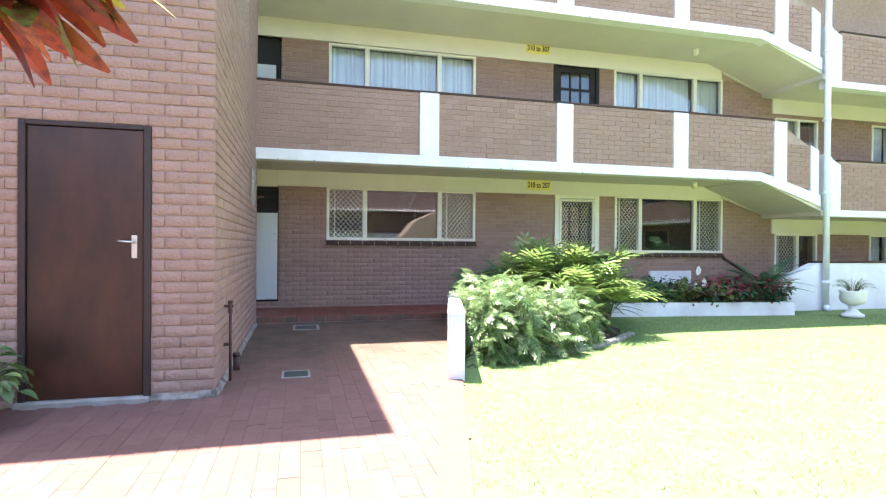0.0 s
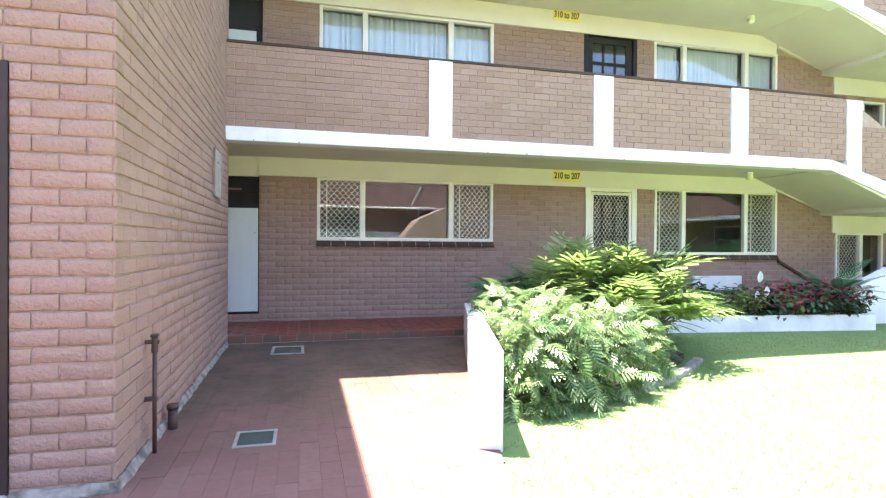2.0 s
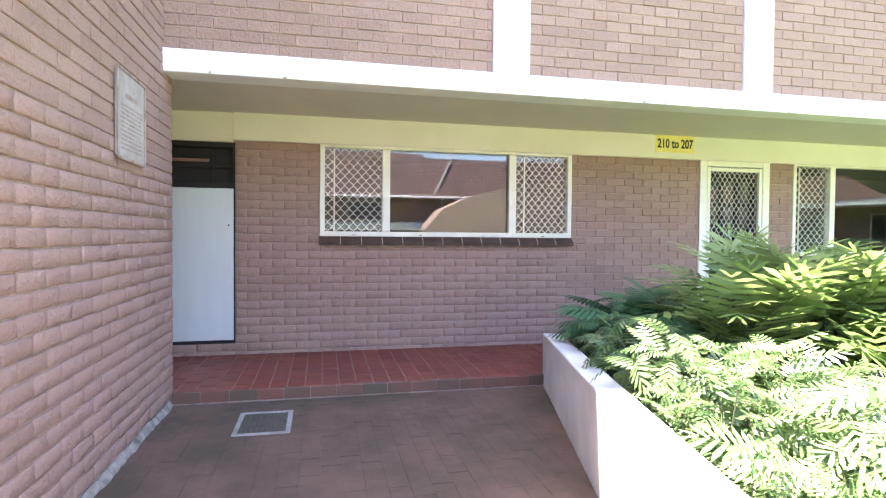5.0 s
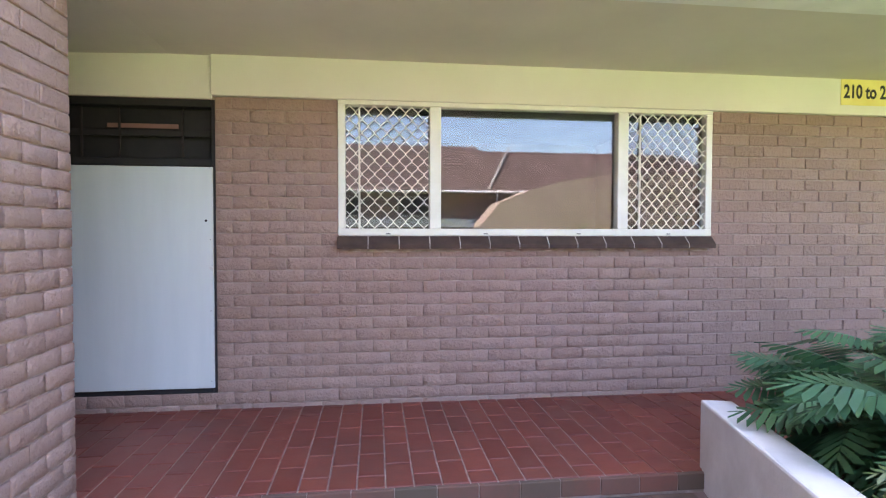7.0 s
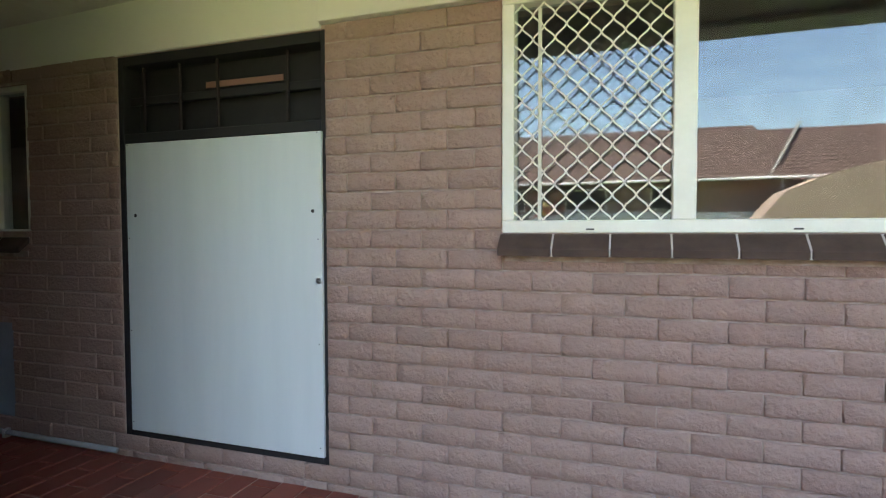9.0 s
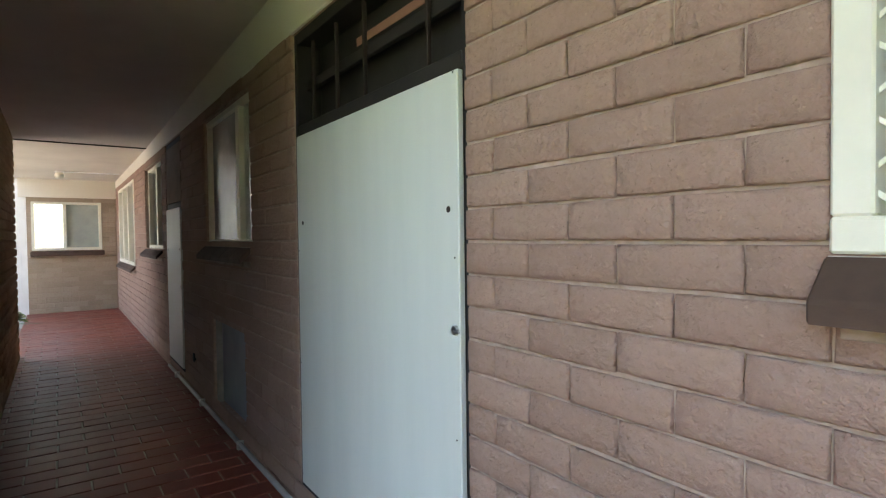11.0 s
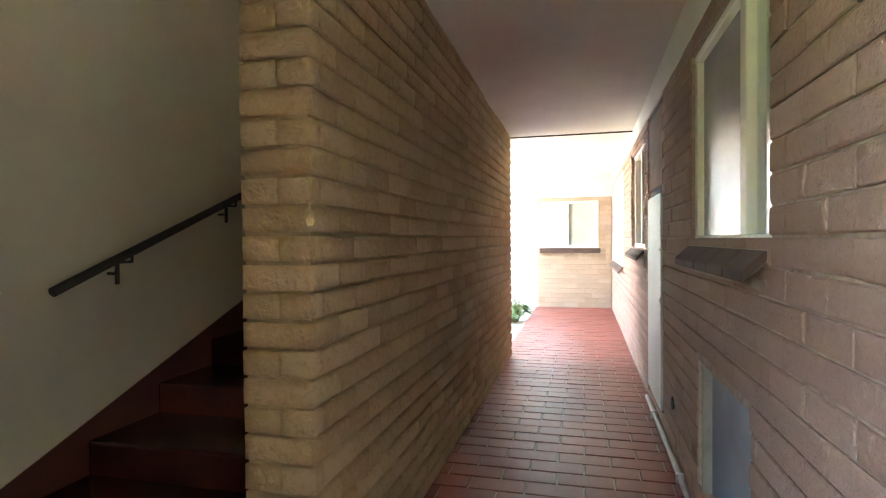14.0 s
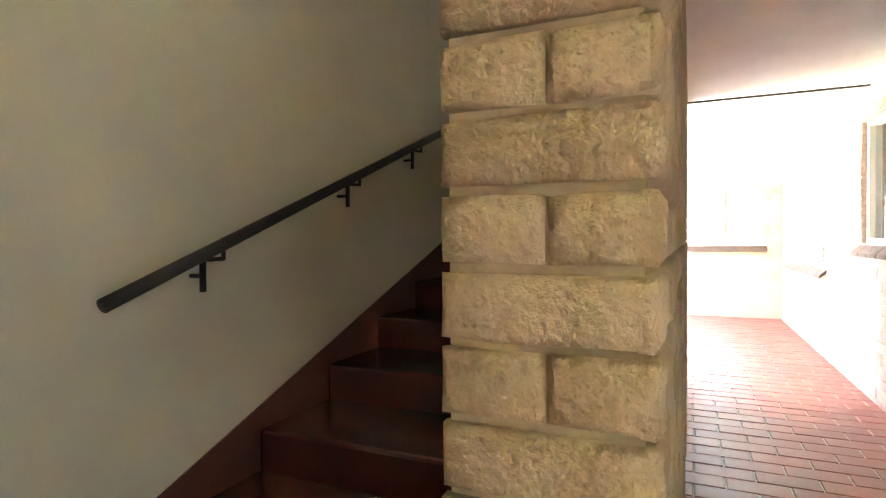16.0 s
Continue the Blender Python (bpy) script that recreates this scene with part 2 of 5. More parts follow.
def lathe(bm, rings, seg=28, at=(0, 0, 0)):
    """A turned shape from (radius, height) rings."""
    rows = []
    for r, z in rings:
        rows.append([bm.verts.new((at[0] + r * math.cos(i * math.tau / seg), at[1] + r * math.sin(i * math.tau / seg), at[2] + z)) for i in range(seg)])
    for p, q in zip(rows, rows[1:]):
        for i in range(seg):
            bm.faces.new((p[i], p[(i + 1) % seg], q[(i + 1) % seg], q[i]))
    bm.faces.new(rows[0][::-1])
    bm.faces.new(rows[-1])
    return bm


def finish(name, bm, material, smooth=False):
    me = bpy.data.meshes.new(name)
    bmesh.ops.recalc_face_normals(bm, faces=bm.faces[:])
    bm.to_mesh(me)
    bm.free()
    me.materials.append(material)
    if smooth:
        for p in me.polygons:
            p.use_smooth = True
    return new(name, me)


def part(name, bm, material, parent, label="", smooth=False):
    ob = finish(name, bm, material, smooth)
    ob.parent = parent
    if label:
        tagged(ob, label)
    return ob


def thing(name, at, label, category, group="", kind=""):
    ob = new(name)
    ob.empty_display_size = 0.1
    ob.matrix_world = at if isinstance(at, Matrix) else Matrix.Translation(at)
    bpy.context.view_layer.update()
    return tagged(ob, label, category, group, kind)


def setting(name, bm, material, label, category="wall"):
    return tagged(finish(name, bm, material), label, category, kind="structure")


def one_box(lo, hi, bevel=0.0, seg=1):
    return box(bmesh.new(), lo, hi, bevel, seg)


def pierced(bm, origin, u, n, length, z0, z1, thick, holes=()):
    """An upright wall with openings that go through it. u runs along it, n points out of its face; holes are (u0, u1, z0, z1)."""
    origin, u, n = Vector(origin), Vector(u), Vector(n)
    us = sorted({0.0, length, *[min(max(h[i], 0), length) for h in holes for i in (0, 1)]})
    zs = sorted({z0, z1, *[min(max(h[i], z0), z1) for h in holes for i in (2, 3)]})
    solid = {}
    for i in range(len(us) - 1):
        for j in range(len(zs) - 1):
            cu, cz = (us[i] + us[i + 1]) / 2, (zs[j] + zs[j + 1]) / 2
            solid[i, j] = not any(h[0] < cu < h[1] and h[2] < cz < h[3] for h in holes)

    def p(a, z, d):
        return bm.verts.new(origin + u * a - n * d + Vector((0, 0, z)))
    for (i, j), s in solid.items():
        if not s:
            continue
        a, b, c, d = us[i], us[i + 1], zs[j], zs[j + 1]
        for w in (0, thick):
            bm.faces.new((p(a, c, w), p(b, c, w), p(b, d, w), p(a, d, w)))
        for (di, dj), (q0, q1) in {(-1, 0): ((a, c), (a, d)), (1, 0): ((b, c), (b, d)), (0, -1): ((a, c), (b, c)), (0, 1): ((a, d), (b, d))}.items():
            if not solid.get((i + di, j + dj), False):
                bm.faces.new((p(*q0, 0), p(*q1, 0), p(*q1, thick), p(*q0, thick)))
    bmesh.ops.remove_doubles(bm, verts=bm.verts[:], dist=0.0004)
    return bm


COURSE, BRICK = 0.0830, 0.228
FIELDS = []


def bricks(parent, origin, u, n, length, z0, z1, holes=(), near=None, shift=0.0, material=None, size=BRICK, course=COURSE):
    """Notes a face of brickwork, to be laid at the end of the file."""
    FIELDS.append((parent, Vector(origin), Vector(u), Vector(n), length, z0, z1, holes, near, shift, material or M_BRICK, size, course))


# ---- structure ----
COURT = -0.09
ground = setting("ground", one_box((-60, -60, -1.2), (60, 60, COURT - 0.03)), M_CONCRETE, "bare ground under the whole court", "ground")

FACE, FRONT, TOPFLOOR = 9.85, 8.41, 2.49
# openings of the ground storey: x0, x1, z0, z1
W1, W2, GATE = (0.59, 3.33, 1.17, 2.105), (6.27, 8.86, 0.97, 2.115), (4.95, 5.92, 0.0, 2.12)
D1, D2, W3, W4, W5 = (-1.44, -0.215, 0.10, 2.075), (-4.86, -4.10, 0.06, 2.075), (-3.19, -2.10, 1.15, 2.0), (-6.35, -5.11, 1.09, 2.0), (-9.6, -7.45, 0.84, 2.0)
VENT = (-3.05, -2.27, 0.08, 0.655)
X0 = -10.2
opens = [W1, W2, GATE, D1, D2, W3, W4, W5, VENT]
holes = [(a - X0, b - X0, c, d) for a, b, c, d in opens]
BEAM = 2.095
wall_facade = setting("wall_facade", pierced(bmesh.new(), (X0, FACE + 0.008, 0), (1, 0, 0), (0, -1, 0), 20.4, -0.1, BEAM + 0.3, 0.23, holes), M_MORTAR, "rough brick front wall of the flats")
bricks(wall_facade, (X0, FACE + 0.008, 0), (1, 0, 0), (0, -1, 0), 20.4, -0.054, BEAM, holes, near=(8.6, 13.4), shift=0.1675, size=0.2335, course=0.0826)
# upper storey
UZ = 2.49
U1, U2, UD = (0.615, 3.32, 3.45, 4.63), (6.235, 8.83, 3.45, 4.66), (4.91, 5.90, UZ, 4.71)
uh = [(a - X0, b - X0, c, d) for a, b, c, d in (U1, U2, UD, (-0.9, -0.18, UZ, 4.64))]
wall_upper = setting("wall_upper_storey", pierced(bmesh.new(), (X0, FACE + 0.008, 0), (1, 0, 0), (0, -1, 0), 20.4, UZ, 4.95, 0.23, uh), M_MORTAR, "rough brick wall of the first floor behind its balcony")
bricks(wall_upper, (X0 + 9.5, FACE + 0.008, 0), (1, 0, 0), (0, -1, 0), 10.9, UZ, 4.66, [(a - 9.5, b - 9.5, c, d) for a, b, c, d in uh])
wall_top = setting("wall_top_storey", one_box((X0, FACE, 5.1), (16, FACE + 0.2, 7.7)), M_MORTAR, "brick wall of the top floor")
# unseen wall, added to shut daylight out behind the windows
wall_back = setting("wall_back", one_box((X0 - 4, 13.4, -1.2), (16, 13.6, 7.7)), M_ROOM, "added plain wall closing the back of the unseen rooms")

# beams over the openings, soffits and slabs
setting("beam_ground", one_box((-0.23, FACE - 0.035, BEAM), (8.80, FACE + 0.1, 2.375), 0.004), M_CREAM, "cream painted beam over the ground floor windows", "beam")
setting("beam_corridor", one_box((X0, FACE - 0.004, 2.078), (-0.232, FACE + 0.1, 2.375), 0.004), M_CREAM, "cream painted beam along the corridor wall", "beam")
setting("beam_first_floor", one_box((-0.9, FACE - 0.035, 4.64), (8.78, FACE + 0.1, 4.96), 0.004), M_CREAM, "cream painted beam over the first floor windows", "beam")


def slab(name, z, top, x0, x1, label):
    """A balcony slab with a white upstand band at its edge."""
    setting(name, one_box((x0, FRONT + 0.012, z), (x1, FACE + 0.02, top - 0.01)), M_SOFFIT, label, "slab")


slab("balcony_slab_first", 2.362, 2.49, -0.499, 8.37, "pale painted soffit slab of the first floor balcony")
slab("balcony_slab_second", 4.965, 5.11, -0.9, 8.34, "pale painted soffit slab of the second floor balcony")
def flat_sheet(name, xz, y0, y1, material, label):
    setting(name, prism(bmesh.new(), xz, y0, y1), material, label, "ceiling")



roof = setting("roof_slab", one_box((X0 - 4, 8.2, 7.6), (18, 13.6, 7.8)), M_SOFFIT, "flat roof slab of the flats", "roof")

# the sloping link to the lower wing at x = 8.4 .. 9.95
def prism(bm, xz, y0, y1):
    a = [bm.verts.new((x, y0, z)) for x, z in xz]
    b = [bm.verts.new((x, y1, z)) for x, z in xz]
    bm.faces.new(a)
    bm.faces.new(b[::-1])
    for i in range(len(xz)):
        j = (i + 1) % len(xz)
        bm.faces.new((a[i], b[i], b[j], a[j]))
    return bm


for nm, dz in (("first", 0.0), ("second", 2.63)):
    setting("sloping_soffit_" + nm, prism(bmesh.new(), [(8.37, 2.345 + dz), (9.85, 1.80 + dz), (9.85, 1.95 + dz), (8.37, 2.48 + dz)], FRONT + 0.012, FACE + 0.02), M_SOFFIT, "sloping pale soffit under the stair link", "slab")
    setting("wing_slab_" + nm, one_box((9.85, FRONT + 0.012, 1.75 + dz - 0.03), (16, FACE + 0.02, 1.82 + dz)), M_SOFFIT, "pale soffit slab of the lower wing", "slab")
    setting("wing_beam_" + nm, one_box((10.121, FACE - 0.03, 1.40 + dz), (16, FACE + 0.006, 1.74 + dz)), M_CREAM, "cream beam over the lower wing's windows", "beam")
    setting("sloping_haunch_" + nm, prism(bmesh.new(), [(8.806, 2.136 + dz), (10.12, 1.715 + dz), (10.12, 1.76 + dz), (8.806, 2.36 + dz)], FACE - 0.05, FACE + 0.006), M_SOFFIT, "pale sloping haunch where the soffit meets the brick", "slab")

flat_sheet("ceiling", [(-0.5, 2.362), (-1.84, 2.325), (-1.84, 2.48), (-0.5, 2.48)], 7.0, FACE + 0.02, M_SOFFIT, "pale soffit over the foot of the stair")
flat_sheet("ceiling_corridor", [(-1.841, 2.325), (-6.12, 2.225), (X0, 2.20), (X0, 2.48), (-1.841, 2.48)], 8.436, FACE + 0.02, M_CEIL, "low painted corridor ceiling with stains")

# parapets: white bands, white posts, brick panels
PAR = 3.47
POSTS = ((1.94, 2.25), (4.27, 4.57), (6.53, 6.83), (8.71, 9.0))


def parapet(name, z, top, x0, label):
    par = thing(name, (0, 0, 0), label, "parapet", kind="structure")
    part("band", one_box((x0, FRONT - 0.03, z), (8.40, FRONT + 0.20, z + 0.165), 0.006), M_WHITE, par, "white painted slab band with drip marks")
    part("band", prism(bmesh.new(), [(8.402, z), (9.80, z - 0.44), (9.80, z - 0.22), (8.402, z + 0.165)], FRONT - 0.03, FRONT + 0.20), M_WHITE, par)
    rng = random.Random(int(z * 10))
    for i in range(9):
        x, w = rng.uniform(x0 + 0.1, 8.3), rng.uniform(0.012, 0.035)
        part("chip", one_box((x, FRONT - 0.0315, z + 0.002), (x + w, FRONT - 0.0295, z + rng.uniform(0.010, 0.022))), M_CONCRETE, par)
    for a, b in POSTS:
        part("post", one_box((a, FRONT - 0.028, z + (0.166 if a < 8.5 else 0.0)), (b, FRONT + 0.18, top + (0.0 if a < 8.5 else -0.02)), 0.006), M_WHITE, par, "white painted post")
    xs = [x0, *[q for p in POSTS for q in p]]
    for i in range(0, len(xs) - 1, 2):
        a, b = xs[i], xs[i + 1]
        panel = part("panel", one_box((a + 0.001, FRONT + 0.008, z + 0.166), (b - 0.001, FRONT + 0.16, top - 0.002)), M_MORTAR, par)
        bricks(panel, (a, FRONT + 0.008, 0), (1, 0, 0), (0, -1, 0), b - a, z + 0.167, top, near=None, shift=0.11)
    part("coping", one_box((x0, FRONT - 0.012, top), (8.70, FRONT + 0.17, top + 0.035), 0.006), M_SILL, par, "dark brick coping")
    end = part("panel", prism(bmesh.new(), [(9.0, top - 0.13), (9.57, top - 0.45), (9.57, z - 0.10), (9.0, z - 0.08)], FRONT + 0.008, FRONT + 0.16), M_MORTAR, par)
    bricks(end, (9.0, FRONT + 0.008, 0), (1, 0, 0), (0, -1, 0), 0.57, z - 0.1, top - 0.4)
    part("post", prism(bmesh.new(), [(9.57, top - 0.42), (9.76, top - 0.52), (9.76, z - 0.30), (9.57, z - 0.25)], FRONT - 0.02, FRONT + 0.18), M_WHITE, par)
    return par


parapet("balcony_parapet_first", 2.325, PAR, -0.495, "brick balcony parapet with white posts and band")
parapet("balcony_parapet_second", 4.955, 6.1, -0.9, "upper brick balcony parapet with white posts and band")
for nm, z in (("lower", 1.70), ("upper", 4.20)):
    par = thing("wing_parapet_" + nm, (0, 0, 0), "brick parapet of the lower wing with white trim", "parapet", kind="structure")
    part("band", one_box((9.98, FRONT - 0.03, z + 0.0), (16, FRONT + 0.2, z + 0.13), 0.006), M_WHITE, par)
    part("post", prism(bmesh.new(), [(9.98, z + 0.131), (10.29, z + 0.131), (10.29, z + 1.0), (10.1, z + 1.1), (9.98, z + 1.22)], FRONT - 0.025, FRONT + 0.18), M_WHITE, par)
    panel = part("panel", one_box((10.29, FRONT + 0.008, z + 0.131), (16, FRONT + 0.16, z + 1.08)), M_MORTAR, par)
    bricks(panel, (10.29, FRONT + 0.008, 0), (1, 0, 0), (0, -1, 0), 3.0, z + 0.132, z + 1.07)
    part("coping", one_box((10.29, FRONT - 0.01, z + 1.081), (16, FRONT + 0.17, z + 1.115), 0.005), M_SILL, par)
white = setting("wall_wing_white", prism(bmesh.new(), [(8.86, COURT - 0.05), (16, COURT - 0.05), (16, 0.80), (9.75, 0.80), (9.3, 0.62), (8.86, 0.42)], FRONT - 0.02, FRONT + 0.18), M_WHITE, "white plastered parapet wall of the lower wing")
setting("wing_coping", one_box((9.75, FRONT - 0.035, 0.802), (16, FRONT + 0.19, 0.835), 0.006), M_SILL, "dark coping on the white wall", "trim")
wing_wall = setting("wall_wing", pierced(bmesh.new(), (10.201, FACE + 0.008, 0), (1, 0, 0), (0, -1, 0), 6, -0.4, 4.95, 0.23, [(0.02, 1.2, 0.5, 1.40), (0.02, 1.2, 3.0, 3.95), (2.7, 4.5, 0.5, 1.40), (2.75, 4.5, 3.0, 3.95)]), M_MORTAR, "brick wall of the lower wing")

bricks(wing_wall, (10.201, FACE + 0.008, 0), (1, 0, 0), (0, -1, 0), 4.6, -0.05, 4.3, [(0.02, 1.2, 0.5, 1.40), (0.02, 1.2, 3.0, 3.95), (2.7, 4.5, 0.5, 1.40), (2.75, 4.5, 3.0, 3.95)])

# ---- the stair block beside the path ----
BX, BY0, BY1, BTOP = -0.48, 4.53, 8.62, 5.2
DOOR = (-1.778, -0.925, COURT + 0.03, 1.955)
wall_block_front = setting("wall_block_front", pierced(bmesh.new(), (-6.2, BY0 + 0.008, 0), (1, 0, 0), (0, -1, 0), 6.2 + BX - 0.008, COURT - 0.05, BTOP, 0.22, [(DOOR[0] + 6.2, DOOR[1] + 6.2, DOOR[2], DOOR[3])]), M_MORTAR, "rough brick front wall of the stair block")
bricks(wall_block_front, (-6.2, BY0 + 0.008, 0), (1, 0, 0), (0, -1, 0), 6.2 + BX, -0.038, 3.6, [(DOOR[0] + 6.2, DOOR[1] + 6.2, DOOR[2] - 0.1, DOOR[3])], near=(3.9, 6.3), shift=0.009)
SIDE_HOLE = (5.3, 7.33)
wall_block_side = setting("wall_block_side", pierced(bmesh.new(), (BX - 0.008, BY0 + 0.23, 0), (0, 1, 0), (1, 0, 0), BY1 - BY0 - 0.23, COURT - 0.05, BTOP, 0.22, [(SIDE_HOLE[0] - BY0 - 0.23, SIDE_HOLE[1] - BY0 - 0.23, 3.58, 4.85)]), M_MORTAR, "rough brick side wall of the stair block")
bricks(wall_block_side, (BX - 0.008, BY0, 0), (0, 1, 0), (1, 0, 0), BY1 - BY0, -0.038, 4.6, [(SIDE_HOLE[0] - BY0, SIDE_HOLE[1] - BY0, 3.55, 4.85)], near=(0.9, 4.2), shift=0.114)
bricks(wall_block_side, (BX - 0.228, BY1 - 0.004, 0), (1, 0, 0), (0, 1, 0), 0.22, 0.0, 2.345, size=0.116)
setting("block_roof", one_box((-6.3, BY0 + 0.0, BTOP), (BX + 0.07, 8.40, BTOP + 0.14), 0.01), M_WHITE, "flat roof slab of the stair block", "roof")
def plinth(name, a, b, out, seed, label):
    """A strip of rough mortar trowelled into the foot of a wall, uneven in height and width."""
    rng = random.Random(seed)
    a, b, out = Vector(a), Vector(b), Vector(out)
    n = max(3, int((b - a).length / 0.055))
    bm, rows = bmesh.new(), []
    for i in range(n + 1):
        p = a + (b - a) * i / n
        h, w = 0.022 + rng.uniform(0, 0.020), 0.020 + rng.uniform(0, 0.016)
        section = ((-0.02, -0.05), (w, -0.05), (w, rng.uniform(0.002, 0.012)), (w * 0.55, h * 0.75), (0.002, h + 0.012), (-0.02, h + 0.012))
        rows.append([bm.verts.new(p + out * d + Vector((0, 0, z))) for d, z in section])
    for p, q in zip(rows, rows[1:]):
        for m in range(6):
            bm.faces.new((p[m], q[m], q[(m + 1) % 6], p[(m + 1) % 6]))
    bm.faces.new(rows[0])
    bm.faces.new(rows[-1][::-1])
    return setting(name, bm, M_MORTARFOOT, label, "trim")


sw = thing("side_wall_louvre", (BX - 0.16, (SIDE_HOLE[0] + SIDE_HOLE[1]) / 2, 3.58), "brown timber louvre set deep in the upper side wall", "louvre", kind="structure")
for i in range(9):
    bm = one_box((-0.03, -1.0, 0.0), (0.03, 1.0, 0.012), 0.002)
    bmesh.ops.transform(bm, matrix=pose(0, 0, 0.08 + i * 0.14, 0, 42, 0), verts=bm.verts[:])
    part("slat", bm, M_BROWN, sw)
part("back", one_box((-0.05, -1.01, 0.002), (-0.035, 1.01, 1.265)), M_BROWN, sw)
plinth("block_plinth", (DOOR[1] + 0.002, BY0, COURT), (BX + 0.012, BY0, COURT), (0, -1, 0), 21, "rough mortar plinth at the foot of the wall")
plinth("block_plinth_side", (BX, BY0 - 0.02, COURT), (BX, BY1 - 0.09, COURT), (1, 0, 0), 22, "rough mortar plinth along the side wall")

# stair hall
SW = 7.22
setting("wall_stair", one_box((-6.12, SW - 0.2, -0.1), (-0.70, SW, 5.1)), M_STAIRWALL, "cream gloss plaster wall beside the stair")
# out of view; its height is set to keep daylight off the stair
setting("wall_stair_end", one_box((-6.14, SW, -0.1), (-6.0, 8.44, 5.1)), M_STAIRWALL, "unseen plaster end wall, raised to keep daylight off the stair")
PX, PY0, PY1 = -1.84, 8.435, 8.66
cwall = setting("wall_corridor", pierced(bmesh.new(), (-6.12, PY1 - 0.016, 0), (1, 0, 0), (0, 1, 0), 6.12 + PX - 0.016, -0.05, 2.45, PY1 - PY0 - 0.024), M_RAKED, "tan brick wall between corridor and stair")
bricks(cwall, (-6.12, PY1 - 0.016, 0), (1, 0, 0), (0, 1, 0), 6.12 + PX, -0.093, 2.31, near=(1.6, 4.4), material=M_BRICK_TAN, course=0.081)
bricks(cwall, (PX - 0.016, PY0, 0), (0, 1, 0), (1, 0, 0), PY1 - PY0, -0.093, 2.31, near=(-1, 1), size=0.2325, shift=0.0, material=M_BRICK_TAN, course=0.081)

# added out of view over the corridor to dim the stair wall
setting("wall_corridor_upper", one_box((-6.12, PY0, 2.481), (PX, PY1, 5.05)), M_MORTAR, "unseen wall added to cut daylight to the stair")

# end of the corridor
EX = -10.2
EW = (8.66, 9.63, 1.03, 1.83)
wall_end = setting("wall_end", pierced(bmesh.new(), (EX - 0.008, 8.60, 0), (0, 1, 0), (1, 0, 0), 1.26, -0.1, 2.1, 0.2, [(EW[0] - 8.60, EW[1] - 8.60, EW[2], EW[3])]), M_MORTAR, "brick wall at the end of the corridor")
# the end wall's glare is put into its brick colour
bricks(wall_end, (EX - 0.008, 8.60, 0), (0, 1, 0), (1, 0, 0), 1.24, 0.0, 1.9, [(EW[0] - 8.60, EW[1] - 8.60, EW[2], EW[3])], material=M_BRICK_WASHED)
setting("beam_end", one_box((EX - 0.2, 8.5, 1.9), (EX + 0.03, FACE, 2.21)), M_CREAM, "cream beam over the end window", "beam")
setting("wall_end_white", one_box((EX - 0.2, 3.0, -0.1), (EX - 0.01, 8.598, 6.0)), M_WHITE, "white plastered wall in the side court")

# ---- floors ----
setting("stair_floor", one_box((-1.84, SW, -0.12), (-0.70, 8.56, 0.0)), M_STAIR, "red polished floor at the foot of the stair", "floor")
# floor colour is assumed, paled to bounce more light onto the end wall
setting("side_court_floor", one_box((EX, 3.0, -0.2), (-6.14, 8.55, -0.06)), paint("bounce_concrete", (0.30, 0.285, 0.26), (0.42, 0.40, 0.37), 0.9, 5, 0.5), "concrete edge of the side court", "floor")
LAWN_P, LAWN_D = Vector((1.52, 4.62, 0)), Vector((0.263, 0.965, 0)).normalized()
# paving and lawn
def poly(name, pts, z0, z1, material, label, cat):
    bm = bmesh.new()
    a = [bm.verts.new((x, y, z0)) for x, y in pts]
    b = [bm.verts.new((x, y, z1)) for x, y in pts]
    bm.faces.new(a[::-1])
    bm.faces.new(b)
    for i in range(len(pts)):
        j = (i + 1) % len(pts)
        bm.faces.new((a[i], a[j], b[j], b[i]))
    return setting(name, bm, material, label, cat)


def on_line(y):
    return LAWN_P.x + (y - LAWN_P.y) * LAWN_D.x / LAWN_D.y


k = Mat("lawn_soil_and_thatch", rough=0.95, spec=0.1)
k.color(k.mix(k.ramp(k.noise(5, 5), (0.4, (0, 0, 0)), (0.75, (1, 1, 1))), (0.135, 0.205, 0.072), (0.18, 0.24, 0.098))).bump(k.noise(90, 4), 0.8, 0.01)
M_GRASS = k.m
M_BLADE = leaf_material("grass_blade", (0.12, 0.205, 0.060), (0.145, 0.235, 0.078), (0.19, 0.265, 0.098), 0.6, 0.35)
lawn = poly("lawn", [(on_line(-20), -20), (30, -20), (30, 8.38), (on_line(8.38), 8.38)], COURT - 0.06, COURT - 0.012, M_GRASS, "sunlit mown lawn", "lawn")
paving = poly("paving", [(-20, -20), (on_line(-20), -20), (on_line(8.54), 8.54), (-20, 8.54)], COURT - 0.06, COURT - 0.006, M_DIRT, "worn red brick paving of the court path", "pavement")
poly("paving_edge", [(on_line(-3) - 0.17, -3), (on_line(-3) + 0.015, -3), (on_line(4.66) + 0.015, 4.66), (on_line(4.66) - 0.17, 4.66)], COURT - 0.05, COURT + 0.0025, M_PAVER, "worn paver edging along the lawn", "pavement")
walkway = setting("walkway", one_box((EX, 8.571, -0.1), (6.0, 9.858, -0.006)), M_JOINT, "red tile walkway with pale joints", "floor")
step = setting("walkway_step", one_box((-0.47, 8.546, -0.1), (6.0, 8.57, -0.004), 0.002), M_JOINT, "worn concrete edge of the walkway step", "step")
soil = paint("bed_soil", (0.035, 0.022, 0.015), (0.075, 0.05, 0.035), 0.95, 12, 0.8, 50)
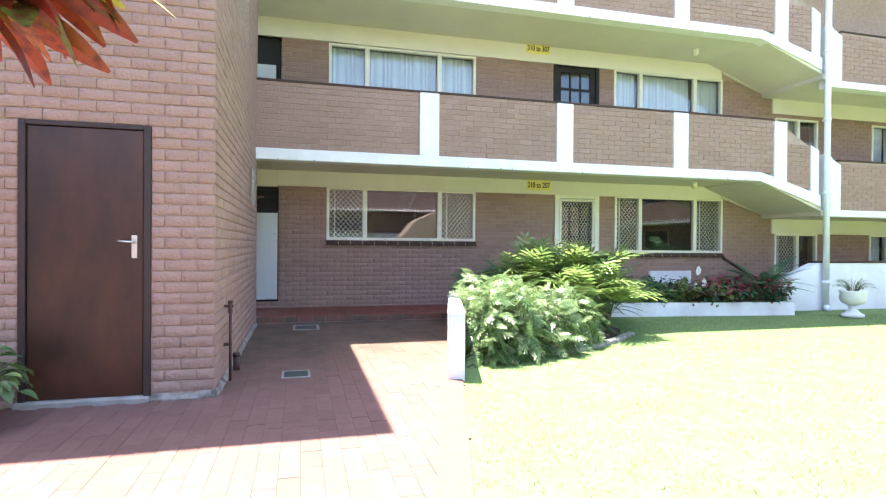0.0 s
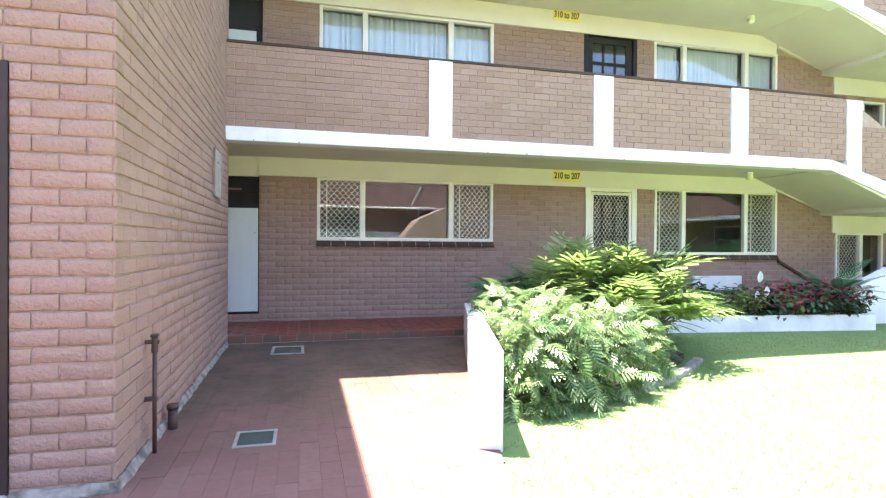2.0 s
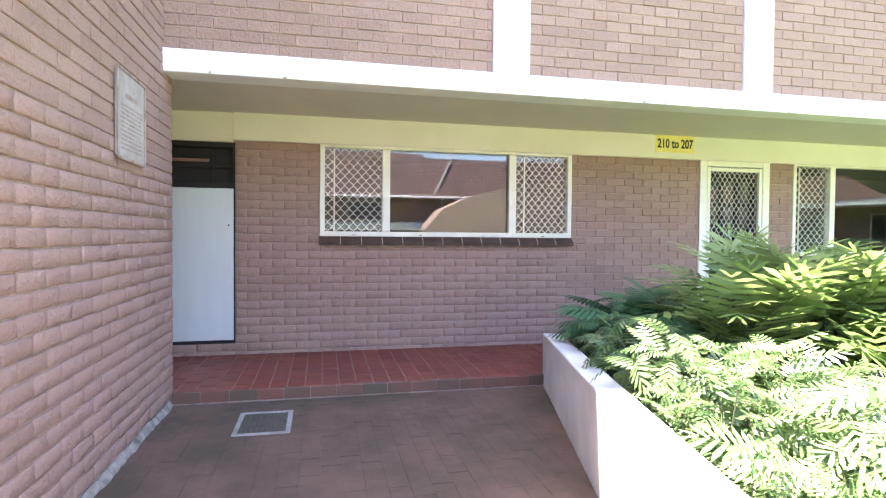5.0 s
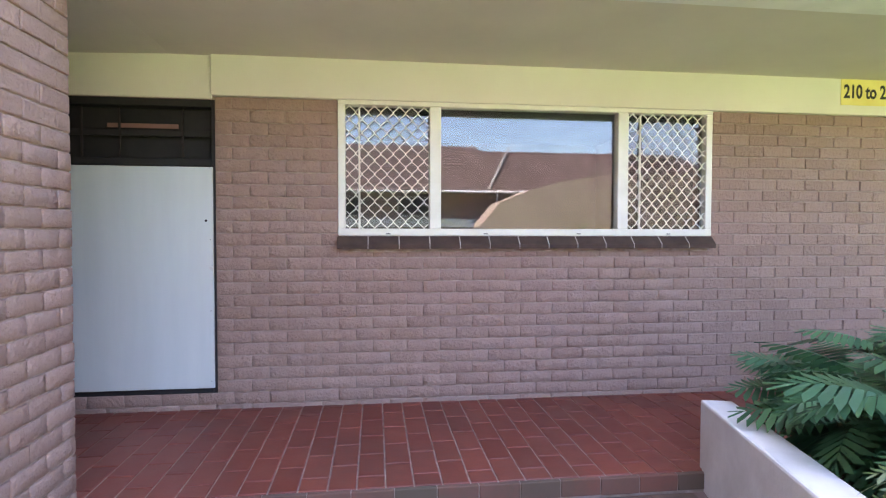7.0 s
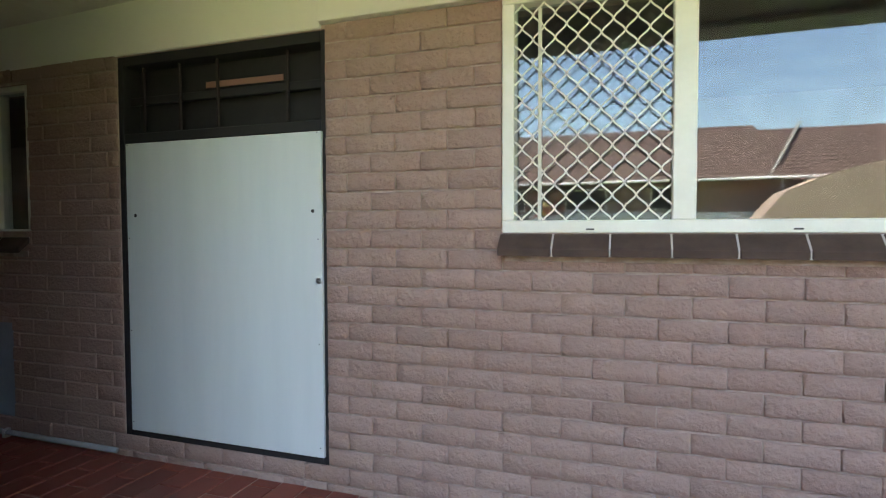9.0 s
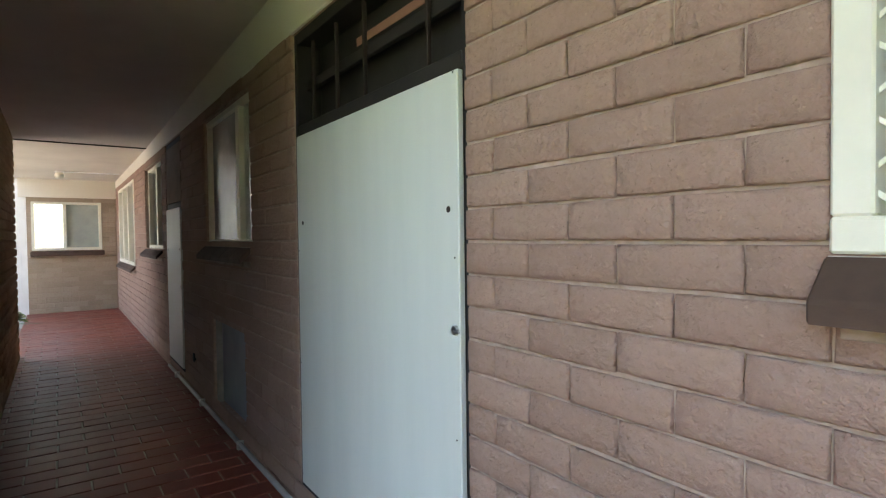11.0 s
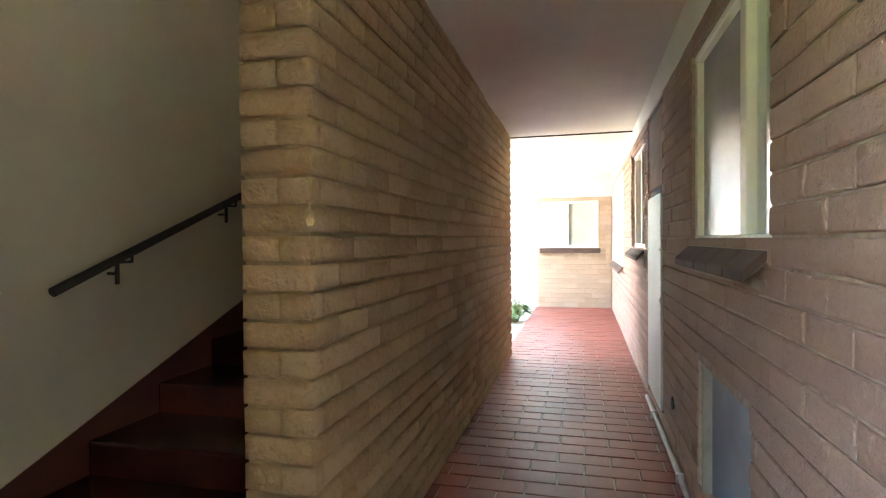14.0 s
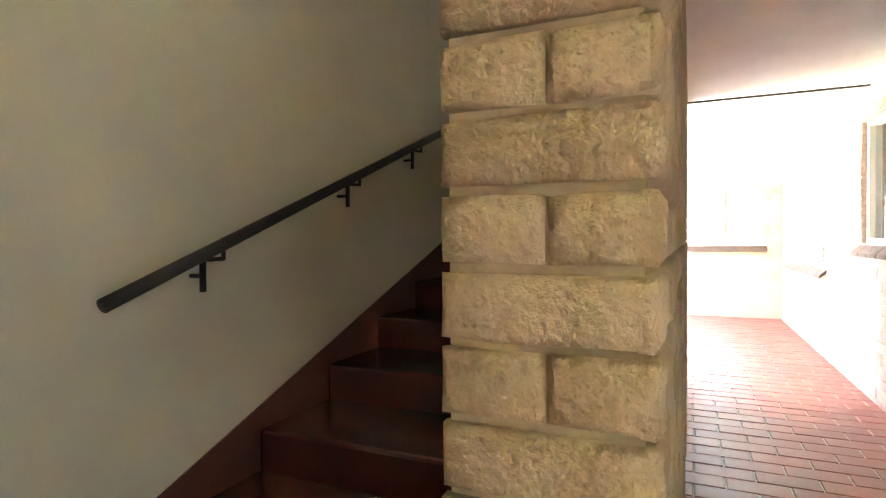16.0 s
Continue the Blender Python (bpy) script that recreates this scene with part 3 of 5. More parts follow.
poly("planter_soil", [(on_line(5.5) + 0.14, 5.5), (3.2, 5.65), (4.35, 6.6), (4.6, 8.33), (4.6, 8.535), (on_line(8.535) + 0.1, 8.535)], -0.2, -0.03, soil, "dark soil of the planter", "soil")
poly("bed_soil", [(4.6, 8.37), (8.5, 7.95), (8.55, 9.845), (6.01, 9.845), (6.01, 8.535), (4.6, 8.535)], -0.2, 0.05, soil, "dark soil of the flower bed", "soil")

# ---- court: the brown door of the block ----
door = thing("door_block", ((DOOR[0] + DOOR[1]) / 2, BY0, COURT), "dark-stained plain timber door with a steel lever handle, shut", "door", kind="structure")


def local(parent, lo, hi, bevel=0.004, seg=1):
    """A box given in the world, laid into its thing's own frame."""
    o = parent.matrix_world.translation
    return one_box([a - b for a, b in zip(lo, o)], [a - b for a, b in zip(hi, o)], bevel, seg)


part("frame", local(door, (DOOR[0], BY0 - 0.012, DOOR[2]), (DOOR[0] + 0.045, BY0 + 0.12, DOOR[3])), M_JAMB, door)
part("frame", local(door, (DOOR[1] - 0.05, BY0 - 0.012, DOOR[2]), (DOOR[1], BY0 + 0.12, DOOR[3])), M_JAMB, door)
part("frame", local(door, (DOOR[0] + 0.046, BY0 - 0.012, DOOR[3] - 0.035), (DOOR[1] - 0.051, BY0 + 0.12, DOOR[3])), M_JAMB, door)
leaf = part("leaf", local(door, (DOOR[0] + 0.048, BY0 + 0.012, DOOR[2] + 0.01), (DOOR[1] - 0.056, BY0 + 0.055, DOOR[3] - 0.038), 0.003), M_DARKWOOD, door, "dark-stained timber leaf with worn streaks")
hx, hz = DOOR[1] - 0.115, 1.06
hd = part("handle_plate", local(door, (hx - 0.02, BY0 + 0.006, hz - 0.09), (hx + 0.02, BY0 + 0.0125, hz + 0.08), 0.003), M_METAL, door, "steel handle plate")
bm = bmesh.new()
o = door.matrix_world.translation
rod(bm, Vector((hx, BY0 + 0.005, hz + 0.03)) - o, Vector((hx, BY0 - 0.035, hz + 0.03)) - o, 0.008)
rod(bm, Vector((hx + 0.006, BY0 - 0.035, hz + 0.03)) - o, Vector((hx - 0.10, BY0 - 0.038, hz + 0.035)) - o, 0.008)
lever = part("lever", bm, M_METAL, door, "steel lever", True)
setting("door_threshold", one_box((DOOR[0] - 0.02, BY0 - 0.05, COURT - 0.03), (DOOR[1], BY0 + 0.15, DOOR[2] + 0.008), 0.01), M_CONCRETE, "worn concrete threshold", "trim")

# standpipe and stub on the side wall
sp = thing("standpipe", (BX + 0.055, 5.03, COURT), "rusty iron standpipe with a worn tap head against the wall", "pipe")
part("pipe", rod(bmesh.new(), (0, 0, -0.02), (0, 0, 0.60), 0.012), M_RUST, sp, "", True)
bm = bmesh.new()
rod(bm, (0, 0, 0.58), (0, 0, 0.68), 0.019, 0.017, 12)
rod(bm, (-0.05, 0, 0.64), (0.024, 0, 0.64), 0.012)
box(bm, (-0.021, -0.021, 0.665), (0.021, 0.021, 0.688), 0.006)
part("tap_head", bm, M_RUST, sp, "rusty tap head")
part("bracket", one_box((-0.06, -0.012, 0.30), (0.014, 0.012, 0.325), 0.003), M_RUST, sp)
st = thing("pipe_stub", (BX + 0.06, 5.46, COURT), "short capped iron pipe stub at the wall foot", "pipe")
bm = rod(bmesh.new(), (0, 0, -0.02), (0, 0, 0.13), 0.03, 0.03, 14)
part("stub", bm, M_RUST, st, "", True)
part("cap", rod(bmesh.new(), (0, 0, 0.128), (0, 0, 0.16), 0.037, 0.034, 14), M_RUST, st, "", True)

# notice board
nb = thing("notice_board", (BX + 0.004, 7.66, 1.84), "pale framed notice with faded print screwed to the brick", "notice")
part("board", one_box((0.0, -0.22, -0.235), (0.018, 0.22, 0.235), 0.003), paint("faded_board", (0.30, 0.28, 0.25), (0.42, 0.39, 0.35), 0.7, 8), nb, "off-white board")
for a, b in (((0.017, -0.235, -0.25), (0.026, 0.235, -0.236)), ((0.017, -0.235, 0.236), (0.026, 0.235, 0.25)), ((0.017, -0.235, -0.235), (0.026, -0.221, 0.235)), ((0.017, 0.221, -0.235), (0.026, 0.235, 0.235))):
    part("frame", one_box(a, b, 0.002), M_JOINT, nb)
rng = random.Random(3)
bm = bmesh.new()
for i in range(11):
    z = 0.05 - i * 0.024
    x = -0.18
    while x < 0.15:
        w = rng.uniform(0.02, 0.06)
        box(bm, (0.0178, x, z), (0.0192, min(x + w, 0.18), z + 0.010))
        x += w + 0.012
box(bm, (0.0178, -0.10, 0.10), (0.0192, 0.10, 0.125))
part("print", bm, M_JOINT, nb, "faded unreadable lines of print")

# drains
for nm, c, sx, sy, lab, bars in (("drain_grate", (0.235, 8.02), 0.36, 0.46, "pale-framed slotted drain grate set in the paving", 9), ("manhole_cover", (0.12, 5.14), 0.25, 0.28, "greenish metal inspection cover set in the paving", 0)):
    dg = thing(nm, (c[0], c[1], COURT), lab, "drain")
    fr = bmesh.new()
    w = 0.032 if bars else 0.022
    box(fr, (-sx / 2, -sy / 2, -0.02), (sx / 2, -sy / 2 + w, 0.008), 0.003)
    box(fr, (-sx / 2, sy / 2 - w, -0.02), (sx / 2, sy / 2, 0.008), 0.003)
    box(fr, (-sx / 2, -sy / 2 + w, -0.02), (-sx / 2 + w, sy / 2 - w, 0.008), 0.003)
    box(fr, (sx / 2 - w, -sy / 2 + w, -0.02), (sx / 2, sy / 2 - w, 0.008), 0.003)
    part("frame", fr, M_CONCRETE, dg, "worn pale rim")
    if bars:
        # solid plate just under the bars, painted black for the unlit pit
        part("pit", one_box((-sx / 2 + w, -sy / 2 + w, -0.02), (sx / 2 - w, sy / 2 - w, -0.002)), M_BLACK, dg)
        for i in range(bars):
            x = -sx / 2 + w + (i + 0.5) * (sx - 2 * w) / bars
            part("bar", one_box((x - 0.008, -sy / 2 + w, -0.004), (x + 0.008, sy / 2 - w, 0.004), 0.002), M_GRILLE, dg)
    else:
        part("lid", one_box((-sx / 2 + w, -sy / 2 + w, -0.02), (sx / 2 - w, sy / 2 - w, 0.004), 0.003), paint("green_lid", (0.020, 0.036, 0.029), (0.034, 0.053, 0.044), 0.85, 10), dg, "green-grey lid")

# ---- planter ----
pl = thing("planter_wall", (0, 0, 0), "low white plastered planter wall beside the path", "planter wall", kind="structure")
bm = bmesh.new()
p0, p1 = Vector((1.40, 4.65, 0)), Vector((2.49, 8.62, 0))
dr = (p1 - p0).normalized()
nr = Vector((dr.y, -dr.x, 0)) * 0.155
vs = []
for p, top in ((p0, 0.50), (p1, 0.345)):
    for q in (p, p + nr):
        vs.append((bm.verts.new((q.x, q.y, COURT - 0.05)), bm.verts.new((q.x, q.y, top))))
(a0, a1), (b0, b1), (c0, c1), (d0, d1) = vs
for f in ((a0, b0, b1, a1), (c0, c1, d1, d0), (a0, a1, c1, c0), (b0, d0, d1, b1), (a1, b1, d1, c1), (a0, c0, d0, b0)):
    bm.faces.new(f)
bmesh.ops.bevel(bm, geom=bm.edges[:], offset=0.012, segments=2, affect='EDGES', profile=0.5)
M_PLASTER = paint("white_planter_plaster", (0.60, 0.59, 0.57), (0.80, 0.80, 0.79), 0.75, 2.4, 0.5, 40)
part("wall", bm, M_PLASTER, pl)
b0, b1 = Vector((4.55, 8.36, 0)), Vector((8.62, 7.84, 0))
for nm, q0, q1 in (("bed_wall_front", b0, b1), ("bed_wall_end", b1 + Vector((-0.12, 0.125, 0)), Vector((8.62, 8.38, 0)))):
    dd = (q1 - q0).normalized()
    nn = Vector((-dd.y, dd.x, 0)) * 0.12
    poly(nm, [(q0.x, q0.y), (q1.x, q1.y), (q1.x + nn.x, q1.y + nn.y), (q0.x + nn.x, q0.y + nn.y)], COURT - 0.05, 0.13, M_PLASTER, "low white plastered wall of the flower bed", "bed wall")
# stones along the shrub's edge
kerb = thing("bed_edging", (3.2, 6.0, COURT), "pale rough stone edging round the shrub bed", "edging")
for i in range(13):
    t = i / 12
    x, y = 2.75 + 1.70 * t - 3.2, 5.50 + 1.02 * t ** 1.5 - 6.0
    bm = one_box((-0.075, -0.05, -0.04), (0.075, 0.05, 0.03), 0.016, 2)
    bmesh.ops.transform(bm, matrix=pose(x, y, 0.004 * math.sin(i * 1.9), 0, 0, 8 + 38 * t + 3 * math.sin(i * 2.1)), verts=bm.verts[:])
    part("stone", bm, M_CONCRETE, kerb)


# ---- windows ----
def diamond_mesh(bm, x0, x1, z0, z1, y, cell=0.083, r=0.0032, tall=1.18):
    """A welded diamond grille: bars that swing from joint to joint in soft curves."""
    w, h = x1 - x0, z1 - z0
    nx, nz = max(2, round(w / cell)), max(2, round(h / (cell * tall)))
    cx, cz = w / nx, h / nz
    swing = (0.0, 0.17, 0.5, 0.83, 1.0)
    for i in range(nx):
        for j in range(nz):
            c = Vector((x0 + (i + 0.5) * cx, y, z0 + (j + 0.5) * cz))
            for sx in (-1, 1):
                for sz in (-1, 1):
                    pts = [c + Vector((sx * cx / 2 * (1 - k), 0, sz * cz / 2 * g / 4)) for g, k in enumerate(swing)]
                    rows = []
                    for g, p in enumerate(pts):
                        d = (pts[min(g + 1, 4)] - pts[max(g - 1, 0)]).normalized()
                        q = Vector((d.z, 0, -d.x)) * r
                        rows.append([bm.verts.new(v) for v in (p + q, p + q + Vector((0, -r, 0)), p - q + Vector((0, -r, 0)), p - q)])
                    for a, b in zip(rows, rows[1:]):
                        for m in range(3):
                            bm.faces.new((a[m], b[m], b[m + 1], a[m + 1]))
    return bm


def window(name, o, splits, grilles, label, y=FACE, sill=True, sill_y=FACE, curtain=False, bar=0.05, glass_in=0.045, frosted=()):
    """A window in the wall that faces -y: o = x0, x1, z0, z1; splits are the mullions' x; grilles the panes behind a grille."""
    x0, x1, z0, z1 = o
    w = thing(name, ((x0 + x1) / 2, y, z0), label, "window", kind="structure")
    e = 0.001
    yo, yi = y - 0.012, y + 0.075
    fr = part("window_frame", local(w, (x0 + e, yo, z0 + e), (x1 - e, yi, z0 + bar)), M_FRAME, w, "cream painted frame")
    part("window_frame", local(w, (x0 + e, yo, z1 - bar * 0.8), (x1 - e, yi, z1 - e)), M_FRAME, w)
    edges = [x0, *splits, x1]
    for i, x in enumerate(edges):
        lo, hi = (x + e, x + bar) if i == 0 else (x - bar, x - e) if i == len(edges) - 1 else (x - bar * 0.8, x + bar * 0.8)
        part("mullion" if 0 < i < len(edges) - 1 else "window_frame", local(w, (lo, yo + 0.002, z0 + bar), (hi, yi - 0.002, z1 - bar * 0.8)), M_FRAME, w)
    for i in range(len(edges) - 1):
        a, b = edges[i] + bar * 0.7, edges[i + 1] - bar * 0.7
        pane = part("pane", local(w, (a, y + glass_in, z0 + bar * 0.9), (b, y + glass_in + 0.004, z1 - bar * 0.7), 0), M_FROST if i in frosted else M_GLASS, w)
        pane.visible_shadow = False
        if i in grilles:
            oo = w.matrix_world.translation
            part("grille", diamond_mesh(bmesh.new(), a - oo.x, b - oo.x, z0 + bar - oo.z, z1 - bar * 0.8 - oo.z, y + 0.008 - oo.y), M_FRAME, w, "cream diamond security grille")
            part("vent_bar", local(w, (a + (b - a) * 0.17, y + 0.03, z0 + bar), (a + (b - a) * 0.17 + 0.014, y + 0.043, z1 - bar), 0.002), M_FRAME, w)
        if curtain:
            cb = bmesh.new()
            oo = w.matrix_world.translation
            n = int((b - a) / 0.012)
            rows = []
            for j in range(n + 1):
                x = a + (b - a) * j / n
                yy = y + 0.16 + 0.022 * math.sin(j * 0.75 + math.sin(j * 0.21) * 2)
                rows.append([cb.verts.new(Vector((x, yy, z)) - oo) for z in (z0 + 0.01, z1 - 0.03)])
            for p, q in zip(rows, rows[1:]):
                cb.faces.new((p[0], q[0], q[1], p[1]))
            part("curtain", cb, M_CURTAIN, w, "pale gathered net curtain", True)
    for i in range(4):
        x = x0 + (i + 0.5) * (x1 - x0) / 4
        part("drain_slot", local(w, (x - 0.015, yo - 0.0015, z0 + 0.012), (x + 0.015, yo, z0 + 0.018), 0), M_BLACK, w)
    if sill:
        sl = thing(name.replace("window", "sill"), ((x0 + x1) / 2, sill_y, z0), "dark brick-on-edge sill under the window", "sill", kind="structure")
        part("bed", local(sl, (x0 + 0.012, sill_y - 0.006, z0 - 0.112), (x1 - 0.012, sill_y + 0.003, z0 - 0.080), 0.002), M_JOINT, sl)
        n = max(3, round((x1 - x0 + 0.016) / 0.215))
        step = (x1 - x0 + 0.016) / n
        oo = sl.matrix_world.translation
        bm = bmesh.new()
        box(bm, (0.0025, 0, 0), (step - 0.0025, 0.062, 0.034), 0.004)
        for v in bm.verts:
            v.co.z -= (0.062 - v.co.y) * 0.95
        fill = box(bmesh.new(), (0.006, 0.004, 0.0), (n * step - 0.006, 0.0625, 0.031))
        for v in fill.verts:
            v.co.z -= (0.062 - v.co.y) * 0.95
            v.co += Vector((x0 - 0.008, sill_y - 0.066, z0 - 0.033)) - oo
        part("mortar", fill, M_SILLJOINT, sl, "pale mortar between the sill bricks")
        me = bpy.data.meshes.new("sill_brick")
        bm.to_mesh(me)
        bm.free()
        me.materials.append(M_SILL)
        for i in range(n):
            ob = new("sill_brick", me)
            ob.parent = sl
            ob.location = Vector((x0 - 0.008 + i * step, sill_y - 0.066, z0 - 0.033)) - oo
    return w


window("window_1", W1, (1.26, 2.635), (0, 2), "wide cream-framed window with diamond grilles on its side panes")
window("window_2", W2, (6.86, 8.17), (0, 2), "wide cream-framed window with diamond grilles beside the flower bed")
window("window_3", W3, (-2.42,), (), "cream-framed corridor window with dark panes", y=FACE + 0.030, bar=0.042, glass_in=0.020, frosted=(0,))
window("window_4", W4, (-5.7,), (), "small cream-framed corridor window", y=FACE + 0.045, bar=0.042, glass_in=0.03)
window("window_5", W5, (-8.9, -8.2), (), "cream-framed window near the corridor's end")
window("window_6", U1, (1.287, 2.617), (), "first floor window with white net curtains", curtain=True, sill=False)
window("window_7", U2, (6.85, 8.15), (), "first floor window with drawn white curtains", curtain=True, sill=False)
window("window_8", (10.225, 11.4, 0.5, 1.40), (10.85,), (0,), "wing window with a diamond grille", sill=False)
window("window_9", (10.225, 11.4, 3.0, 3.95), (10.85,), (0,), "upper wing window with a diamond grille", sill=False)
window("window_10", (12.91, 14.7, 0.5, 1.40), (13.5,), (), "wing window with pale curtains", sill=False, curtain=True)
window("window_11", (12.96, 14.7, 3.0, 3.95), (13.5,), (), "upper wing window with pale curtains", sill=False, curtain=True)

# the end window, facing along the corridor
ew = thing("window_12", (EX, EW[0], EW[2]), "cream-framed end window, one pane behind a diamond grille", "window", kind="structure")
ww, hh = EW[1] - EW[0], EW[3] - EW[2]
for a, b in (((-0.07, 0, 0), (0.012, ww, 0.045)), ((-0.07, 0, hh - 0.04), (0.012, ww, hh)), ((-0.069, 0, 0.045), (0.011, 0.045, hh - 0.04)), ((-0.069, ww - 0.045, 0.045), (0.011, ww, hh - 0.04)), ((-0.069, 0.42, 0.045), (0.011, 0.47, hh - 0.04))):
    part("window_frame", one_box(a, b, 0.003), M_FRAME, ew)
for a, b in ((0.04, 0.425), (0.465, ww - 0.04)):
    part("pane", one_box((-0.045, a, 0.04), (-0.041, b, hh - 0.035)), M_GLASS if a < 0.2 else M_FROST, ew).visible_shadow = False
bm = diamond_mesh(bmesh.new(), 0.045, 0.42, 0.045, hh - 0.04, 0)
bmesh.ops.transform(bm, matrix=Matrix.Rotation(radians(90), 4, 'Z'), verts=bm.verts[:])
part("grille", bm, M_FRAME, ew, "cream diamond security grille")
bm = bmesh.new()
box(bm, (-0.01, -0.02, -0.09), (0.07, ww + 0.03, -0.012), 0.008)
part("window_sill", bm, M_SILL, ew, "dark brick sill")

# ---- gate and doors ----
gt = thing("security_gate", ((GATE[0] + GATE[1]) / 2, FACE, 0), "white steel security gate with diamond mesh over a glazed door", "gate")
gx = (GATE[1] - GATE[0]) / 2
for a, b in (((-gx + 0.002, -0.02, 0.0), (-gx + 0.10, 0.06, 2.115)), ((gx - 0.10, -0.02, 0.0), (gx - 0.002, 0.06, 2.115)), ((-gx + 0.101, -0.02, 2.03), (gx - 0.101, 0.06, 2.115))):
    part("frame", one_box(a, b, 0.005), M_FRAME, gt)
for a, b in (((-gx + 0.105, -0.015, 0.03), (-gx + 0.15, 0.02, 2.02)), ((gx - 0.15, -0.015, 0.03), (gx - 0.105, 0.02, 2.02)), ((-gx + 0.151, -0.015, 1.975), (gx - 0.151, 0.02, 2.02)), ((-gx + 0.151, -0.015, 0.03), (gx - 0.151, 0.02, 0.09))):
    part("gate_rail", one_box(a, b, 0.004), M_FRAME, gt)
part("mesh", diamond_mesh(bmesh.new(), -gx + 0.15, gx - 0.15, 0.09, 1.975, 0.0, 0.070, 0.0024, 1.4), M_FRAME, gt, "white diamond mesh")
part("lock_box", one_box((-gx + 0.11, -0.03, 0.98), (-gx + 0.16, 0.03, 1.13), 0.004), M_METAL, gt)
part("glass_panel", one_box((-gx + 0.16, 0.128, 0.95), (gx - 0.16, 0.132, 1.95)), M_GLASS, gt)
part("door_leaf", pierced(bmesh.new(), (-gx + 0.102, 0.10, 0), (1, 0, 0), (0, -1, 0), 2 * gx - 0.204, 0.01, 2.028, 0.05, [(0.1 + 0.22 * i, 0.28 + 0.22 * i, 0.98 + 0.31 * j, 1.25 + 0.31 * j) for i in range(3) for j in range(3)]), M_BLACK, gt, "dark glazed inner door")

ud = thing("door_first_floor", ((UD[0] + UD[1]) / 2, FACE, UZ), "dark blue-black half-glazed door on the first floor", "door", kind="structure")
part("frame", pierced(bmesh.new(), (-0.495, -0.01, 0), (1, 0, 0), (0, -1, 0), 0.99, 0.0, 2.215, 0.1, [(0.07, 0.92, -0.1, 2.14)]), M_BLACK, ud)
part("leaf", pierced(bmesh.new(), (-0.42, 0.03, 0), (1, 0, 0), (0, -1, 0), 0.84, 0.01, 2.13, 0.04, [(0.10 + 0.22 * i, 0.29 + 0.22 * i, 1.0 + 0.36 * j, 1.31 + 0.36 * j) for i in range(3) for j in range(3)]), M_BLACK, ud)
part("pane", one_box((-0.34, 0.045, 0.98), (0.34, 0.049, 2.08)), M_GLASS, ud)

uc = thing("cupboard_first_floor", (-0.54, FACE + 0.05, UZ), "white panelled meter cupboard with a dark louvred top", "cupboard")
part("panel", one_box((-0.34, 0, 0.1), (0.27, 0.03, 1.68), 0.003), M_PANEL, uc)
part("transom", one_box((-0.355, 0.032, 0.02), (0.355, 0.05, 2.14), 0.003), M_BLACK, uc)


